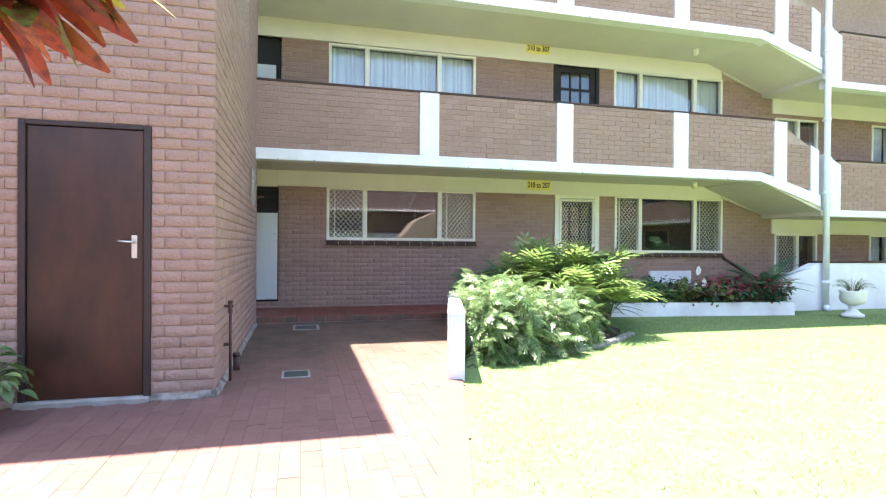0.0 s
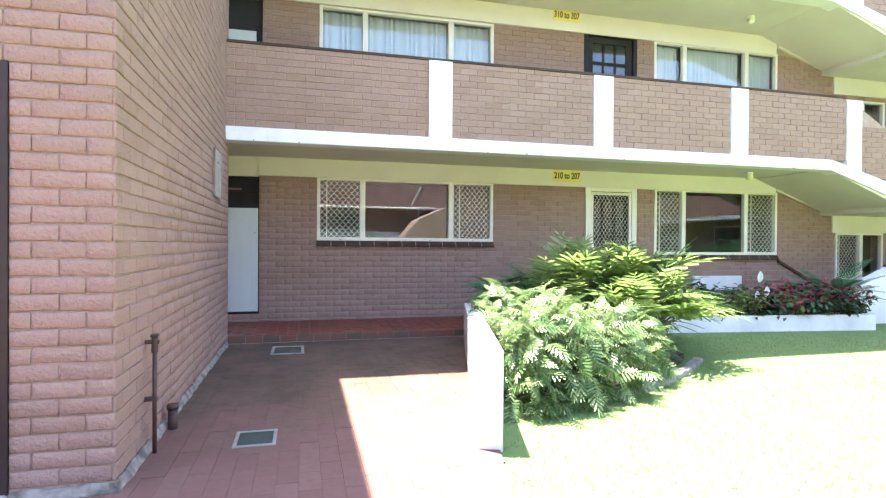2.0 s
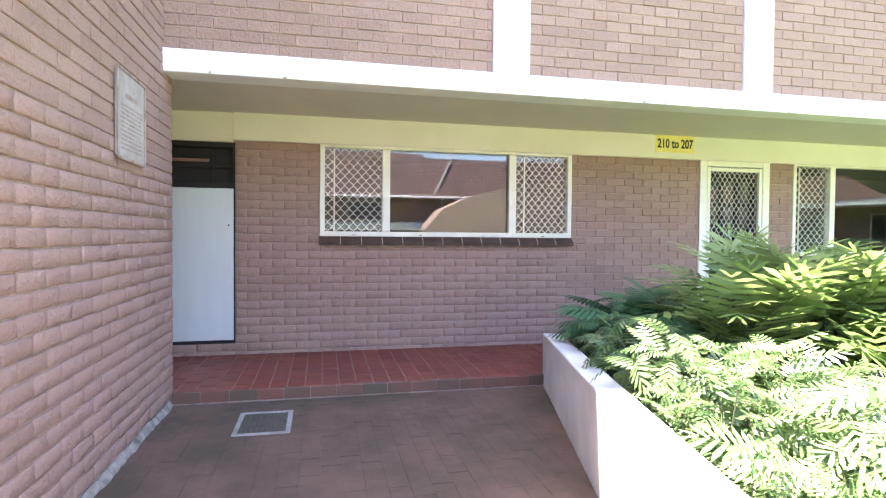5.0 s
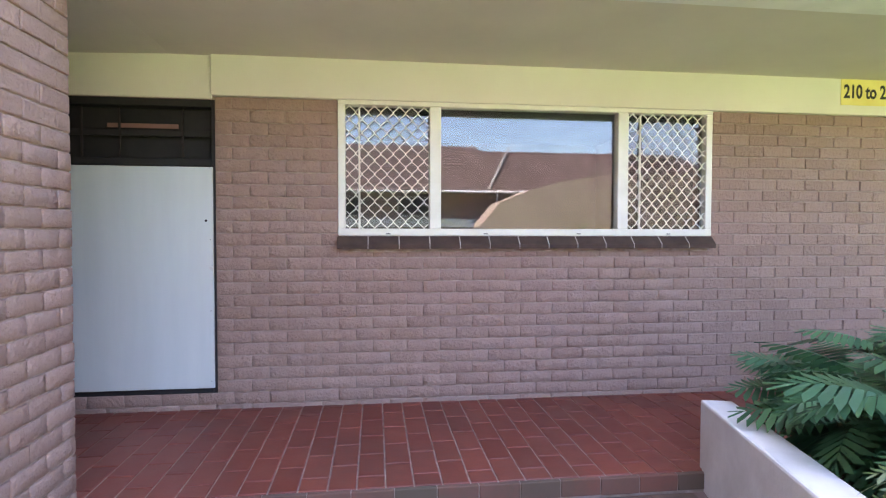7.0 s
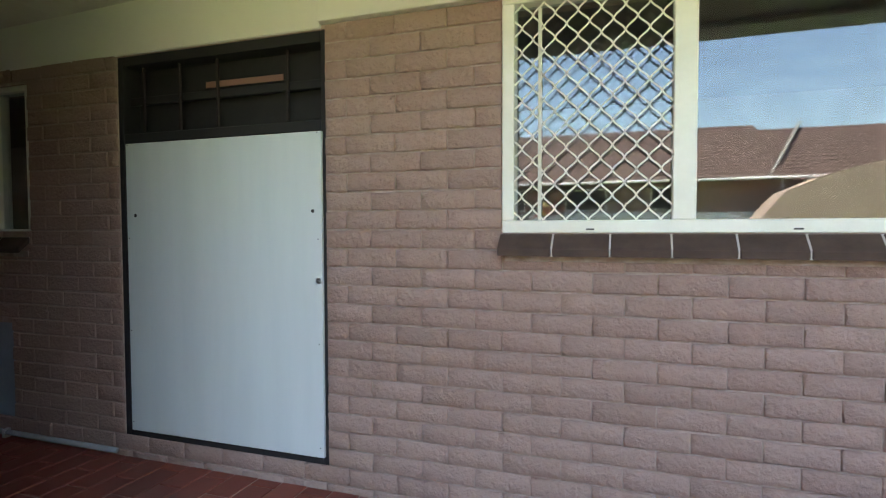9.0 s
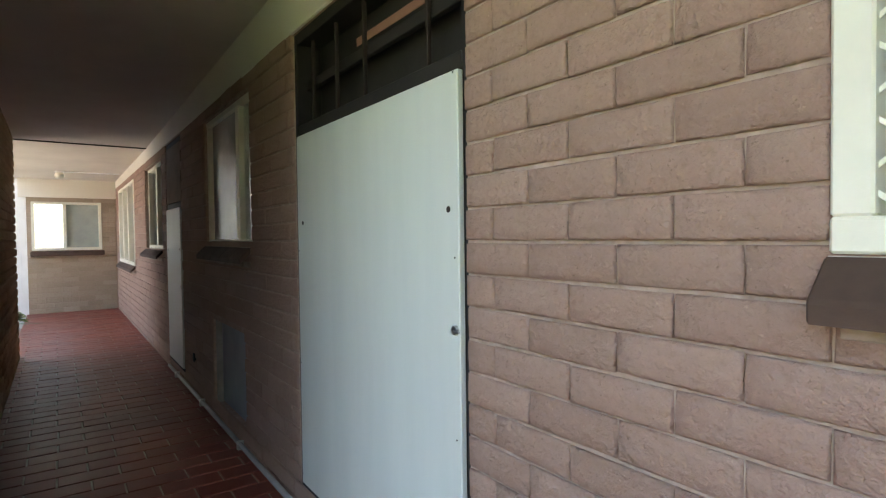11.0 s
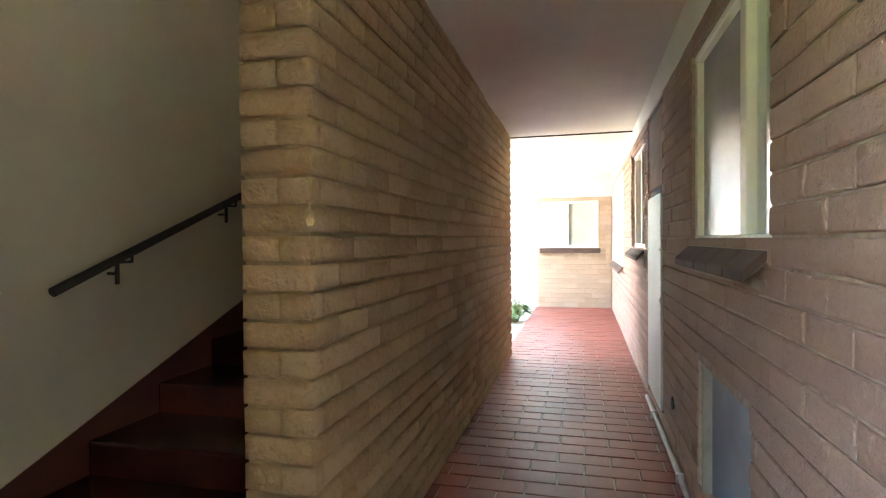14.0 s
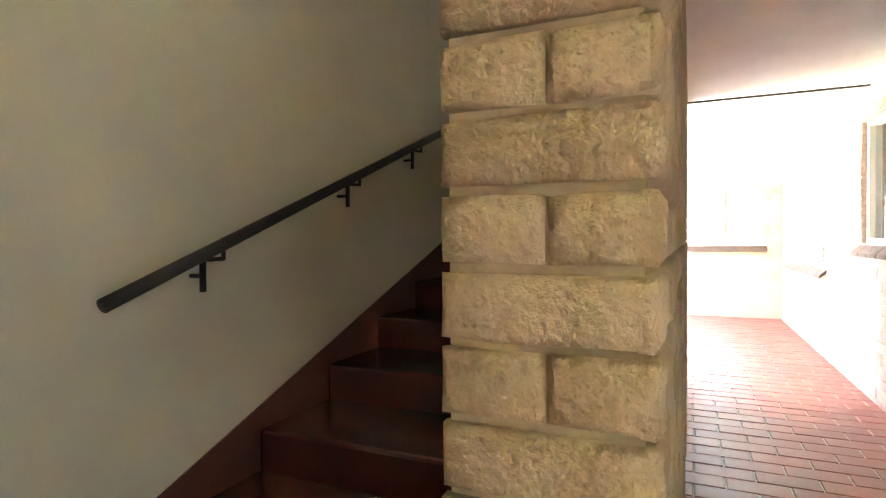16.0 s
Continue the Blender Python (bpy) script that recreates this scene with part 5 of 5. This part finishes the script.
def bedding(name, at, seed, label, flower=0, extra=None):
    rng = random.Random(seed)
    b = thing(name, at, label, "bedding plant", "bed plants")
    verts, faces, green, red, pink = [], [], [], [], []
    for i in range(11):
        az, r = rng.uniform(0, math.tau), rng.uniform(0.08, 0.26)
        tip = Vector((r * math.cos(az), r * math.sin(az) * 0.8, rng.uniform(0.22, 0.52)))
        tube(verts, faces, [Vector((0, 0, -0.03)), tip * 0.5 + Vector((0, 0, 0.06)), tip], 0.005, 0.003, 4)
        for j in range(15):
            q = tip * rng.uniform(0.3, 1.05) + Vector((rng.uniform(-0.05, 0.05), rng.uniform(-0.05, 0.05), 0.02))
            m = pose(*q, rng.uniform(-30, 30), rng.uniform(-50, 30), rng.uniform(0, 360)) @ Matrix.Scale(rng.uniform(0.8, 1.35), 4)
            if extra and rng.random() < 0.3:
                red.append((extra, m))
            else:
                green.append((rng.choice(SMALL), m))
        for j in range(flower):
            q = tip * rng.uniform(0.8, 1.15) + Vector((rng.uniform(-0.03, 0.03), rng.uniform(-0.03, 0.03), 0.03))
            pink += [(PETAL, pose(*q, 0, rng.uniform(-40, 0), m * 90 + rng.uniform(-20, 20))) for m in range(4)]
    scatter("foliage", b, green, rng.choice((M_DARKLEAF, M_DARKLEAF, M_LEAF)))
    if red:
        scatter("red_foliage", b, red, M_REDLEAF)
    if pink:
        scatter("blossom", b, pink, M_PINK)
    me = bpy.data.meshes.new("stem")
    me.from_pydata(verts, [], faces)
    me.materials.append(M_STEM)
    ob = new("stem", me)
    ob.parent = b


REDLEAF = blade_mesh("red_leaf", 0.09, 0.02, 0.4, M_REDLEAF, 4)
for i in range(17):
    t = i / 16
    x = 5.2 + 3.25 * t
    yy = 8.42 - 0.42 * t
    bedding("flowering_plant" if i > 9 else "bedding_plant", (x, yy, -0.02), 400 + i, "bedding plant with pink flowers" if i > 9 else "dark green leafy bedding plant in the bed", (0, 1, 3)[(i > 8) + (i > 10)], REDLEAF if i > 6 else None)
    bedding("bedding_plant", (x + 0.1, yy + 0.42, 0.02), 440 + i, "dark green leafy bedding plant at the back of the bed", 4 if i in (10, 11, 12, 13, 14, 15) else 0, REDLEAF if i > 5 else None)

STRAP = [blade_mesh("strap_leaf", 0.5, 0.014, d, M_DARKLEAF, 6) for d in (0.5, 0.9)]
rosette("strap_plant", (5.0, 8.0, -0.03), STRAP, 40, 0.12, 0.18, 1.0, "arching strap-leaved plant at the end of the bed", "plant", 520, tiltup=55)
# peace lily
ly = thing("peace_lily", (6.9, 8.35, -0.03), "peace lily with two white upright blooms", "plant")
for i, (dx, dz, s) in enumerate(((0.10, 0.62, 1.0), (0.22, 0.40, 0.95), (0.05, 0.36, 0.8))):
    v, f = [], []
    tube(v, f, [Vector((0.08, 0, 0)), Vector((dx * 0.8, 0, dz * 0.6)), Vector((dx, -0.02, dz))], 0.006, 0.004)
    me = bpy.data.meshes.new("stem")
    me.from_pydata(v, [], f)
    me.materials.append(M_STEM)
    new("stem", me).parent = ly
    ob = new("bloom", blade_mesh("bloom", 0.17, 0.055, -0.1, M_WHITEPETAL, 6))
    ob.parent = ly
    ob.matrix_local = pose(dx, -0.02, dz, 90, -88, 0) @ Matrix.Scale(s, 4)
for i in range(16):
    ob = new("leaf", blade_mesh("lily_leaf", 0.3, 0.05, 0.5, M_DARKLEAF, 6))
    ob.parent = ly
    ob.matrix_local = pose(0.1, 0, 0.18, 0, -50 + 5 * (i % 5), i * 67)

# cycad at the corner and the urn's shrub
PALM = [leaf_mesh("palm_frond", 0.72, 0.13, 26, 0.45, d, M_DARKLEAF, 0.10) for d in (0.35, 0.6)]
rosette("dwarf_palm", (8.55, 8.45, 0.0), PALM, 24, 0.10, 0.42, 1.0, "dwarf palm with dark arching feathery fronds", "palm", 610, tiltup=45, low=0.3)
rosette("urn_shrub", (9.36, 7.38, 0.34), [blade_mesh("thin_leaf", 0.12, 0.010, 0.3, M_FERN, 3)], 60, 0.26, 0.26, 1.0, "straggly grey-green shrub growing in the urn", "shrub", 620, tiltup=20, thick=0.004)
TWIG = [blade_mesh("white_floret", 0.04, 0.016, 0.2, M_WHITEPETAL, 3)]
rosette("white_flower_shrub", (5.55, 8.75, 0.0), TWIG, 50, 0.42, 0.78, 1.0, "wispy shrub with small white flowers", "shrub", 630, thick=0.003, low=0.5)

# croton beside the path, and the bush by the door
k = Mat("croton_leaf", rough=0.35)
cc = k.ramp(k.piece(), (0.0, (0.20, 0.022, 0.015)), (0.45, (0.27, 0.045, 0.018)), (0.62, (0.32, 0.12, 0.02)), (0.8, (0.08, 0.17, 0.03)), (1.0, (0.38, 0.32, 0.05)))
cc = k.mix(k.ramp(k.noise(38, 4), (0.48, (0, 0, 0)), (0.62, (1, 1, 1))), cc, (0.12, 0.02, 0.02))
k.color(cc).bump(k.noise(50, 3), 0.3, 0.002)
M_CROTON = k.m
CRO = [blade_mesh("croton_leaf", 0.18, 0.032, d, M_CROTON, 8) for d in (0.3, 0.55)]
cr = thing("croton_shrub", (-0.58, 1.19, COURT), "croton shrub with red, orange and green variegated leaves", "shrub")
v, f = [], []
tube(v, f, [Vector((0, 0, -0.02)), Vector((0.02, 0, 0.6)), Vector((0.06, 0.0, 1.2)), Vector((0.25, 0.0, 1.88))], 0.022, 0.012, 7)
me = bpy.data.meshes.new("trunk")
me.from_pydata(v, [], f)
me.materials.append(M_STEM)
new("trunk", me).parent = cr
rng = random.Random(77)
for i in range(70):
    z = rng.uniform(1.60, 1.84)
    ob = new("leaf", rng.choice(CRO))
    ob.parent = cr
    ob.matrix_local = pose(0.16 + rng.uniform(-0.16, 0.10), rng.uniform(-0.08, 0.08), z, rng.uniform(-45, 45), rng.uniform(-12, 26), rng.uniform(-75, 75) + (180 if i % 5 == 0 else 0)) @ Matrix.Scale(rng.uniform(0.85, 1.3), 4)
BUSH = [blade_mesh("pale_leaf", 0.10, 0.032, 0.3, M_LEAF, 4), blade_mesh("pale_leaf", 0.10, 0.032, 0.5, M_FERN, 4)]
rosette("leafy_bush", (-1.98, 4.12, COURT), BUSH, 190, 0.40, 0.58, 1.0, "pale green leafy bush beside the brown door", "shrub", 640, low=0.08, thick=0.004)
rosette("leafy_bush", (-8.72, 8.36, -0.06), BUSH, 150, 0.22, 0.36, 1.0, "green bush in the side court", "shrub", 650, low=0.05, thick=0.004)
rosette("side_court_plant", (-7.6, 8.2, -0.06), STRAP, 40, 0.15, 0.2, 0.8, "strap-leaved plant at the corridor's edge", "plant", 655, tiltup=40)

# ---- the flats across the court, mirrored in the panes ----
ob_ = thing("opposite_flats", (0, -16, COURT), "brick flats with a brown tiled roof across the court", "building")
M_FARBRICK = paint("far_brick", (0.22, 0.135, 0.10), (0.32, 0.21, 0.165), 0.9, 4, 0.3, 30)
M_ROOF = paint("roof_tile", (0.085, 0.052, 0.043), (0.14, 0.086, 0.071), 0.85, 5, 0.4, 20)
part("wall", one_box((-22, -6, -0.1), (22, 0, 3.6)), M_FARBRICK, ob_)
part("balcony_band", one_box((-22, 0.02, 1.55), (7.2, 0.2, 2.0), 0.01), M_WHITE, ob_)
part("gable_wall", prism(bmesh.new(), [(6.0, 0), (18, 0), (18, 4.3), (13.0, 4.25), (10.3, 3.85), (8.5, 3.4), (6.9, 2.7), (6.0, 1.6)], 0.9, 3.2), paint("tan_plaster", (0.42, 0.30, 0.24), (0.50, 0.37, 0.30), 0.9, 3), ob_, "tan plastered wing wall")
for nm, xa, xb, ze, zr in (("roof", -22, 7.6, 3.5, 7.05), ("roof", 7.6, 22, 3.3, 6.75)):
    bm = bmesh.new()
    rows = 16
    vs = []
    for i in range(rows):
        t0, t1 = i / rows, (i + 1) / rows
        for t, dz in ((t0, 0.05), (t1, 0.0)):
            vs.append((bm.verts.new((xa, 0.6 - 7.5 * t, ze + (zr - ze) * t + dz)), bm.verts.new((xb, 0.6 - 7.5 * t, ze + (zr - ze) * t + dz))))
    for p, q in zip(vs, vs[1:]):
        bm.faces.new((p[0], p[1], q[1], q[0]))
    part(nm, bm, M_ROOF, ob_)
part("verge", rod(bmesh.new(), (6.9, 0.62, 3.55), (9.9, -6.9, 7.1), 0.09), M_CONCRETE, ob_)
part("gutter", rod(bmesh.new(), (-22, 0.66, 3.38), (22, 0.66, 3.5), 0.07), M_WHITE, ob_)
part("downpipe", rod(bmesh.new(), (7.4, 0.5, 0), (7.4, 0.5, 3.4), 0.06), M_WHITE, ob_)
for x in (-18, -14, -10, -6, -2, 2):
    w = part("window", one_box((x, 0.005, 2.1), (x + 2.0, 0.05, 3.2), 0.01), M_FRAME, ob_)
    part("pane", one_box((x + 0.08, 0.051, 2.18), (x + 1.92, 0.056, 3.12)), M_BLACK, w)
# assumed side blocks; deep balconies are added to keep their mirrored walls dark
for nm, lo, hi, face in (("side_flats", (20, -14, -0.1), (26, 7, 7.0), -1), ("side_flats", (-24, -14, -0.1), (-13, 4.0, 7.0), 1)):
    s = thing(nm, ((lo[0] + hi[0]) / 2, (lo[1] + hi[1]) / 2, COURT), "assumed brick flats closing the court, balconies added to darken their mirrored walls", "building")
    part("wall", local(s, lo, hi, 0.02), M_FARBRICK, s)
    part("roof", local(s, (lo[0] - 1.7, lo[1] - 0.3, hi[2]), (hi[0] + 1.7, hi[1] + 0.3, hi[2] + 0.25), 0.03), M_ROOF, s)
    fx = lo[0] if face < 0 else hi[0]
    for z in (2.35, 4.95):
        a, b = sorted((fx, fx + face * 1.4))
        part("balcony_slab", local(s, (a, lo[1], z), (b, hi[1], z + 0.18), 0.01), M_WHITE, s)
        a, b = sorted((fx + face * 1.28, fx + face * 1.42))
        part("balcony_parapet", local(s, (a, lo[1], z + 0.181), (b, hi[1], z + 1.1), 0.01), M_FARBRICK, s)
    for z in (1.0, 3.6):
        y = lo[1] + 1.0
        while y < hi[1] - 2.5:
            a, b = sorted((fx, fx + face * 0.05))
            w = part("window", local(s, (a, y, z), (b, y + 2.2, z + 1.1), 0.01), M_FRAME, s)
            a, b = sorted((fx + face * 0.051, fx + face * 0.056))
            part("pane", local(s, (a, y + 0.08, z + 0.08), (b, y + 2.12, z + 1.02), 0), M_BLACK, w)
            y += 4.2

GARDEN = [leaf_mesh("shrub_frond", 0.9, 0.30, 12, 0.45, d, M_DARKLEAF, 0.2) for d in (0.4, 0.8)]
for i, (y, h) in enumerate(((-6.2, 1.1), (-4.4, 1.5), (-2.7, 1.2), (-1.0, 1.6), (0.8, 1.2))):
    rosette("garden_shrub", (17.6 + 0.3 * (i % 2), y, COURT), GARDEN, 36, 0.5, h, 1.0, "leafy shrub along the far side of the lawn", "shrub", 700 + i, "far shrubs", low=0.3, tiltup=30)

# ---- grass ----
rg = np.random.RandomState(5)
N = 60000
gx = rg.uniform(0.5, 10.5, N)
gy = rg.uniform(0.6, 8.1, N)
keep = (gx > LAWN_P.x + (gy - LAWN_P.y) * LAWN_D.x / LAWN_D.y + 0.03) & ~((gy > 5.45) & (gy > 5.55 + np.clip((gx - 2.9) * 0.75, -0.9, 1.0)) & (gx < 4.5)) & (gy < 8.3 - 0.13 * (gx - 5.0).clip(0))
gx, gy = gx[keep], gy[keep]
n = len(gx)
az, ln, lw = rg.uniform(0, 6.283, n), rg.uniform(0.010, 0.026, n), rg.uniform(0.002, 0.0045, n)
lx, ly2 = rg.uniform(-0.02, 0.02, n), rg.uniform(-0.02, 0.02, n)
z0 = COURT - 0.013
P = np.empty((n, 3, 3))
P[:, 0] = np.stack([gx - lw * np.cos(az), gy - lw * np.sin(az), np.full(n, z0)], 1)
P[:, 1] = np.stack([gx + lw * np.cos(az), gy + lw * np.sin(az), np.full(n, z0)], 1)
P[:, 2] = np.stack([gx + lx, gy + ly2, z0 + ln], 1)
me = bpy.data.meshes.new("grass")
me.from_pydata(P.reshape(-1, 3).tolist(), [], np.arange(3 * n).reshape(-1, 3).tolist())
me.materials.append(M_BLADE)
grass = new("grass", me)
tagged(grass, "short mown lawn grass", "grass", kind="stuff")


# ---- floor pieces ----
def tiles(parent, x0, x1, y0, y1, z, course, length, material, near, inside=None, gap=0.0075, along_y=True, seed=1, high=0.012, worn=0.003):
    """Courses of floor tiles with recessed joints. The courses run along y."""
    rng = random.Random(seed)
    cache, verts, faces, count = {}, [], [], 0
    nx = int((x1 - x0) / course)
    for i in range(nx):
        a = x0 + i * course
        y = y0 - (length / 2 if i % 2 else 0.0) - rng.uniform(0, 0.01)
        while y < y1 - 0.02:
            b0, b1 = max(y, y0), min(y + length, y1)
            y += length
            if b1 - b0 < 0.03 or (inside and not inside(a + course / 2, (b0 + b1) / 2)):
                continue
            l, w, e = b1 - b0 - gap, course - gap, worn
            dz = rng.uniform(-0.0012, 0.0012)
            shape = [(0, 0, -high), (w, 0, -high), (w, l, -high), (0, l, -high), (0, 0, -e), (w, 0, -e), (w, l, -e), (0, l, -e), (e, e, 0), (w - e, e, 0), (w - e, l - e, 0), (e, l - e, 0)]
            quads = [(8, 9, 10, 11)] + [q for m in range(4) for q in ((m, (m + 1) % 4, 4 + (m + 1) % 4, 4 + m), (4 + m, 4 + (m + 1) % 4, 8 + (m + 1) % 4, 8 + m))]
            o = (a + gap / 2, b0 + gap / 2, z + dz)
            if near[0] < a < near[1] and near[2] < b0 < near[3] and count < 300:
                key = round(l, 3)
                if key not in cache:
                    me = bpy.data.meshes.new("tile")
                    me.from_pydata(shape, [], quads)
                    me.materials.append(material)
                    cache[key] = me
                t = new("tile", cache[key])
                t.parent = parent
                t.location = o
                count += 1
            else:
                base = len(verts)
                verts += [(o[0] + p[0], o[1] + p[1], o[2] + p[2]) for p in shape]
                faces += [tuple(base + g for g in q) for q in quads]
    if verts:
        me = bpy.data.meshes.new("tilework")
        me.from_pydata(verts, [], faces)
        me.materials.append(material)
        t = new("tilework", me)
        t.parent = parent
        tagged(t, kind="stuff")


tiles(walkway, EX + 0.02, 6.0, 8.572, 9.848, 0.0, 0.135, 0.27, M_TILE, (-4.6, 2.6, 8, 10), seed=11)
tiles(paving, -3.2, 2.5, 0.3, 8.53, COURT, 0.112, 0.224, M_PAVER, (-0.5, 1.0, 3.6, 6.2), inside=lambda x, y: x < on_line(y) - 0.045 and not (x < BX - 0.1 and y > BY0 - 0.06), gap=0.0011, seed=12, worn=0.0006)

# the step's own row of pavers, on edge
bm = box(bmesh.new(), (0, 0, 0), (0.196, 0.028, 0.082), 0.003)
riser = bpy.data.meshes.new("paver")
bm.to_mesh(riser)
bm.free()
riser.materials.append(M_RISER)
for i in range(32):
    ob = new("paver", riser)
    ob.parent = step
    ob.location = (-0.468 + i * 0.2, 8.538 + 0.001 * (i % 3), -0.083 + 0.0008 * (i % 2))

# ---- bricks ----
def brick_shape(l, h, rng, depth=0.011, ch=0.006, nx=1, nz=1):
    """Corners and faces of one brick face: l along x, h along z, standing out along y; its arrises worn, its face split uneven."""
    b, s = -0.004, depth - ch * 0.8
    j = lambda r: rng.uniform(-r, r)
    v = [(0, b, 0), (l, b, 0), (l, b, h), (0, b, h)]
    front = {}
    ring_q = []
    for a in range(nx + 1):
        for c in range(nz + 1):
            x = ch + (l - 2 * ch) * a / nx
            z = ch + (h - 2 * ch) * c / nz
            inner = 0 < a < nx and 0 < c < nz
            front[a, c] = len(v)
            v.append((x + j(0.0015), depth + (j(0.0028) if inner else j(0.0014)), z + j(0.0015)))
    q = [(front[a, c], front[a + 1, c], front[a + 1, c + 1], front[a, c + 1]) for a in range(nx) for c in range(nz)]
    loop = [(a, 0) for a in range(nx)] + [(nx, c) for c in range(nz)] + [(a, nz) for a in range(nx, 0, -1)] + [(0, c) for c in range(nz, 0, -1)]
    out = []
    for a, c in loop:
        out.append(len(v))
        v.append((l * a / nx + j(0.0016), s, h * c / nz + j(0.0016)))
    n = len(loop)
    for i in range(n):
        k = (i + 1) % n
        q.append((out[i], out[k], front[loop[k]], front[loop[i]]))
    corner = {(0, 0): 0, (nx, 0): 1, (nx, nz): 2, (0, nz): 3}
    at = [i for i in range(n) if loop[i] in corner]
    for m in range(4):
        i0, i1 = at[m], at[(m + 1) % 4]
        run = [out[i % n] for i in range(i0, (i1 if i1 > i0 else i1 + n) + 1)]
        q.append((corner[loop[i0]], corner[loop[i1]], *run[::-1]))
    return v, q


def lay(parent, origin, u, n, length, z0, z1, holes, near, shift, material, size, course):
    rng = random.Random(int(abs(origin.x * 71 + origin.y * 37 + length * 13 + z0 * 11)))
    turn = Matrix((u, n, Vector((0, 0, 1)))).transposed().to_4x4()
    cache, verts, faces, count = {}, [], [], 0
    deep = material is M_BRICK_TAN
    thick, arris = (0.0175, 0.0095) if deep else (0.0095, 0.005)
    rows = int((z1 - z0) / course + 0.35)
    for r in range(rows):
        lo, hi = z0 + r * course + (0.005 if deep else 0.0036), min(z0 + (r + 1) * course - (0.006 if deep else 0.0042), z1)
        if hi - lo < 0.03:
            continue
        mid = (lo + hi) / 2
        free = [(0.0, length)]
        for a, b, c, d in holes:
            if c < mid < d:
                free = [q for s, e in free for q in ((s, min(e, a)), (max(s, b), e)) if q[1] - q[0] > 0.02]
        off = shift + (size / 2 if r % 2 else 0.0)
        for s, e in free:
            k0 = math.floor((s - off) / size)
            x = off + k0 * size
            while x < e - 0.01:
                a, b = max(x, s), min(x + size, e)
                x += size
                if b - a < 0.035:
                    continue
                a, b = (a + 0.0015, b - 0.0015) if deep and length > 1 else (a + 0.0022, b - 0.0024)
                proud = rng.uniform(-0.0022, 0.0022)
                dz = rng.uniform(-0.0015, 0.0015)
                if near and near[0] < (a + b) / 2 < near[1] and count < 300:
                    key = (round(b - a, 3), round(hi - lo, 3), rng.randrange(7))
                    if key not in cache:
                        v, q = brick_shape(key[0], key[1], rng, thick, arris, 4 if b - a > 0.15 else 2, 2)
                        me = bpy.data.meshes.new("brick")
                        me.from_pydata(v, [], q)
                        me.materials.append(material)
                        me.polygons.foreach_set("use_smooth", [True] * len(me.polygons))
                        cache[key] = me
                    ob = new("brick", cache[key])
                    ob.matrix_world = Matrix.Translation(origin + u * a + n * proud + Vector((0, 0, lo + dz))) @ turn
                    ob.parent = parent
                    count += 1
                else:
                    v, q = brick_shape(b - a, hi - lo, rng, thick, arris)
                    base = len(verts)
                    verts += [tuple(origin + u * (a + p[0]) + n * (p[1] + proud) + Vector((0, 0, lo + p[2] + dz))) for p in v]
                    faces += [tuple(base + i for i in f) for f in q]
    if verts:
        me = bpy.data.meshes.new("brickwork")
        me.from_pydata(verts, [], faces)
        me.materials.append(material)
        ob = new("brickwork", me)
        ob.parent = parent
        tagged(ob, kind="stuff")


for field in FIELDS:
    lay(*field)
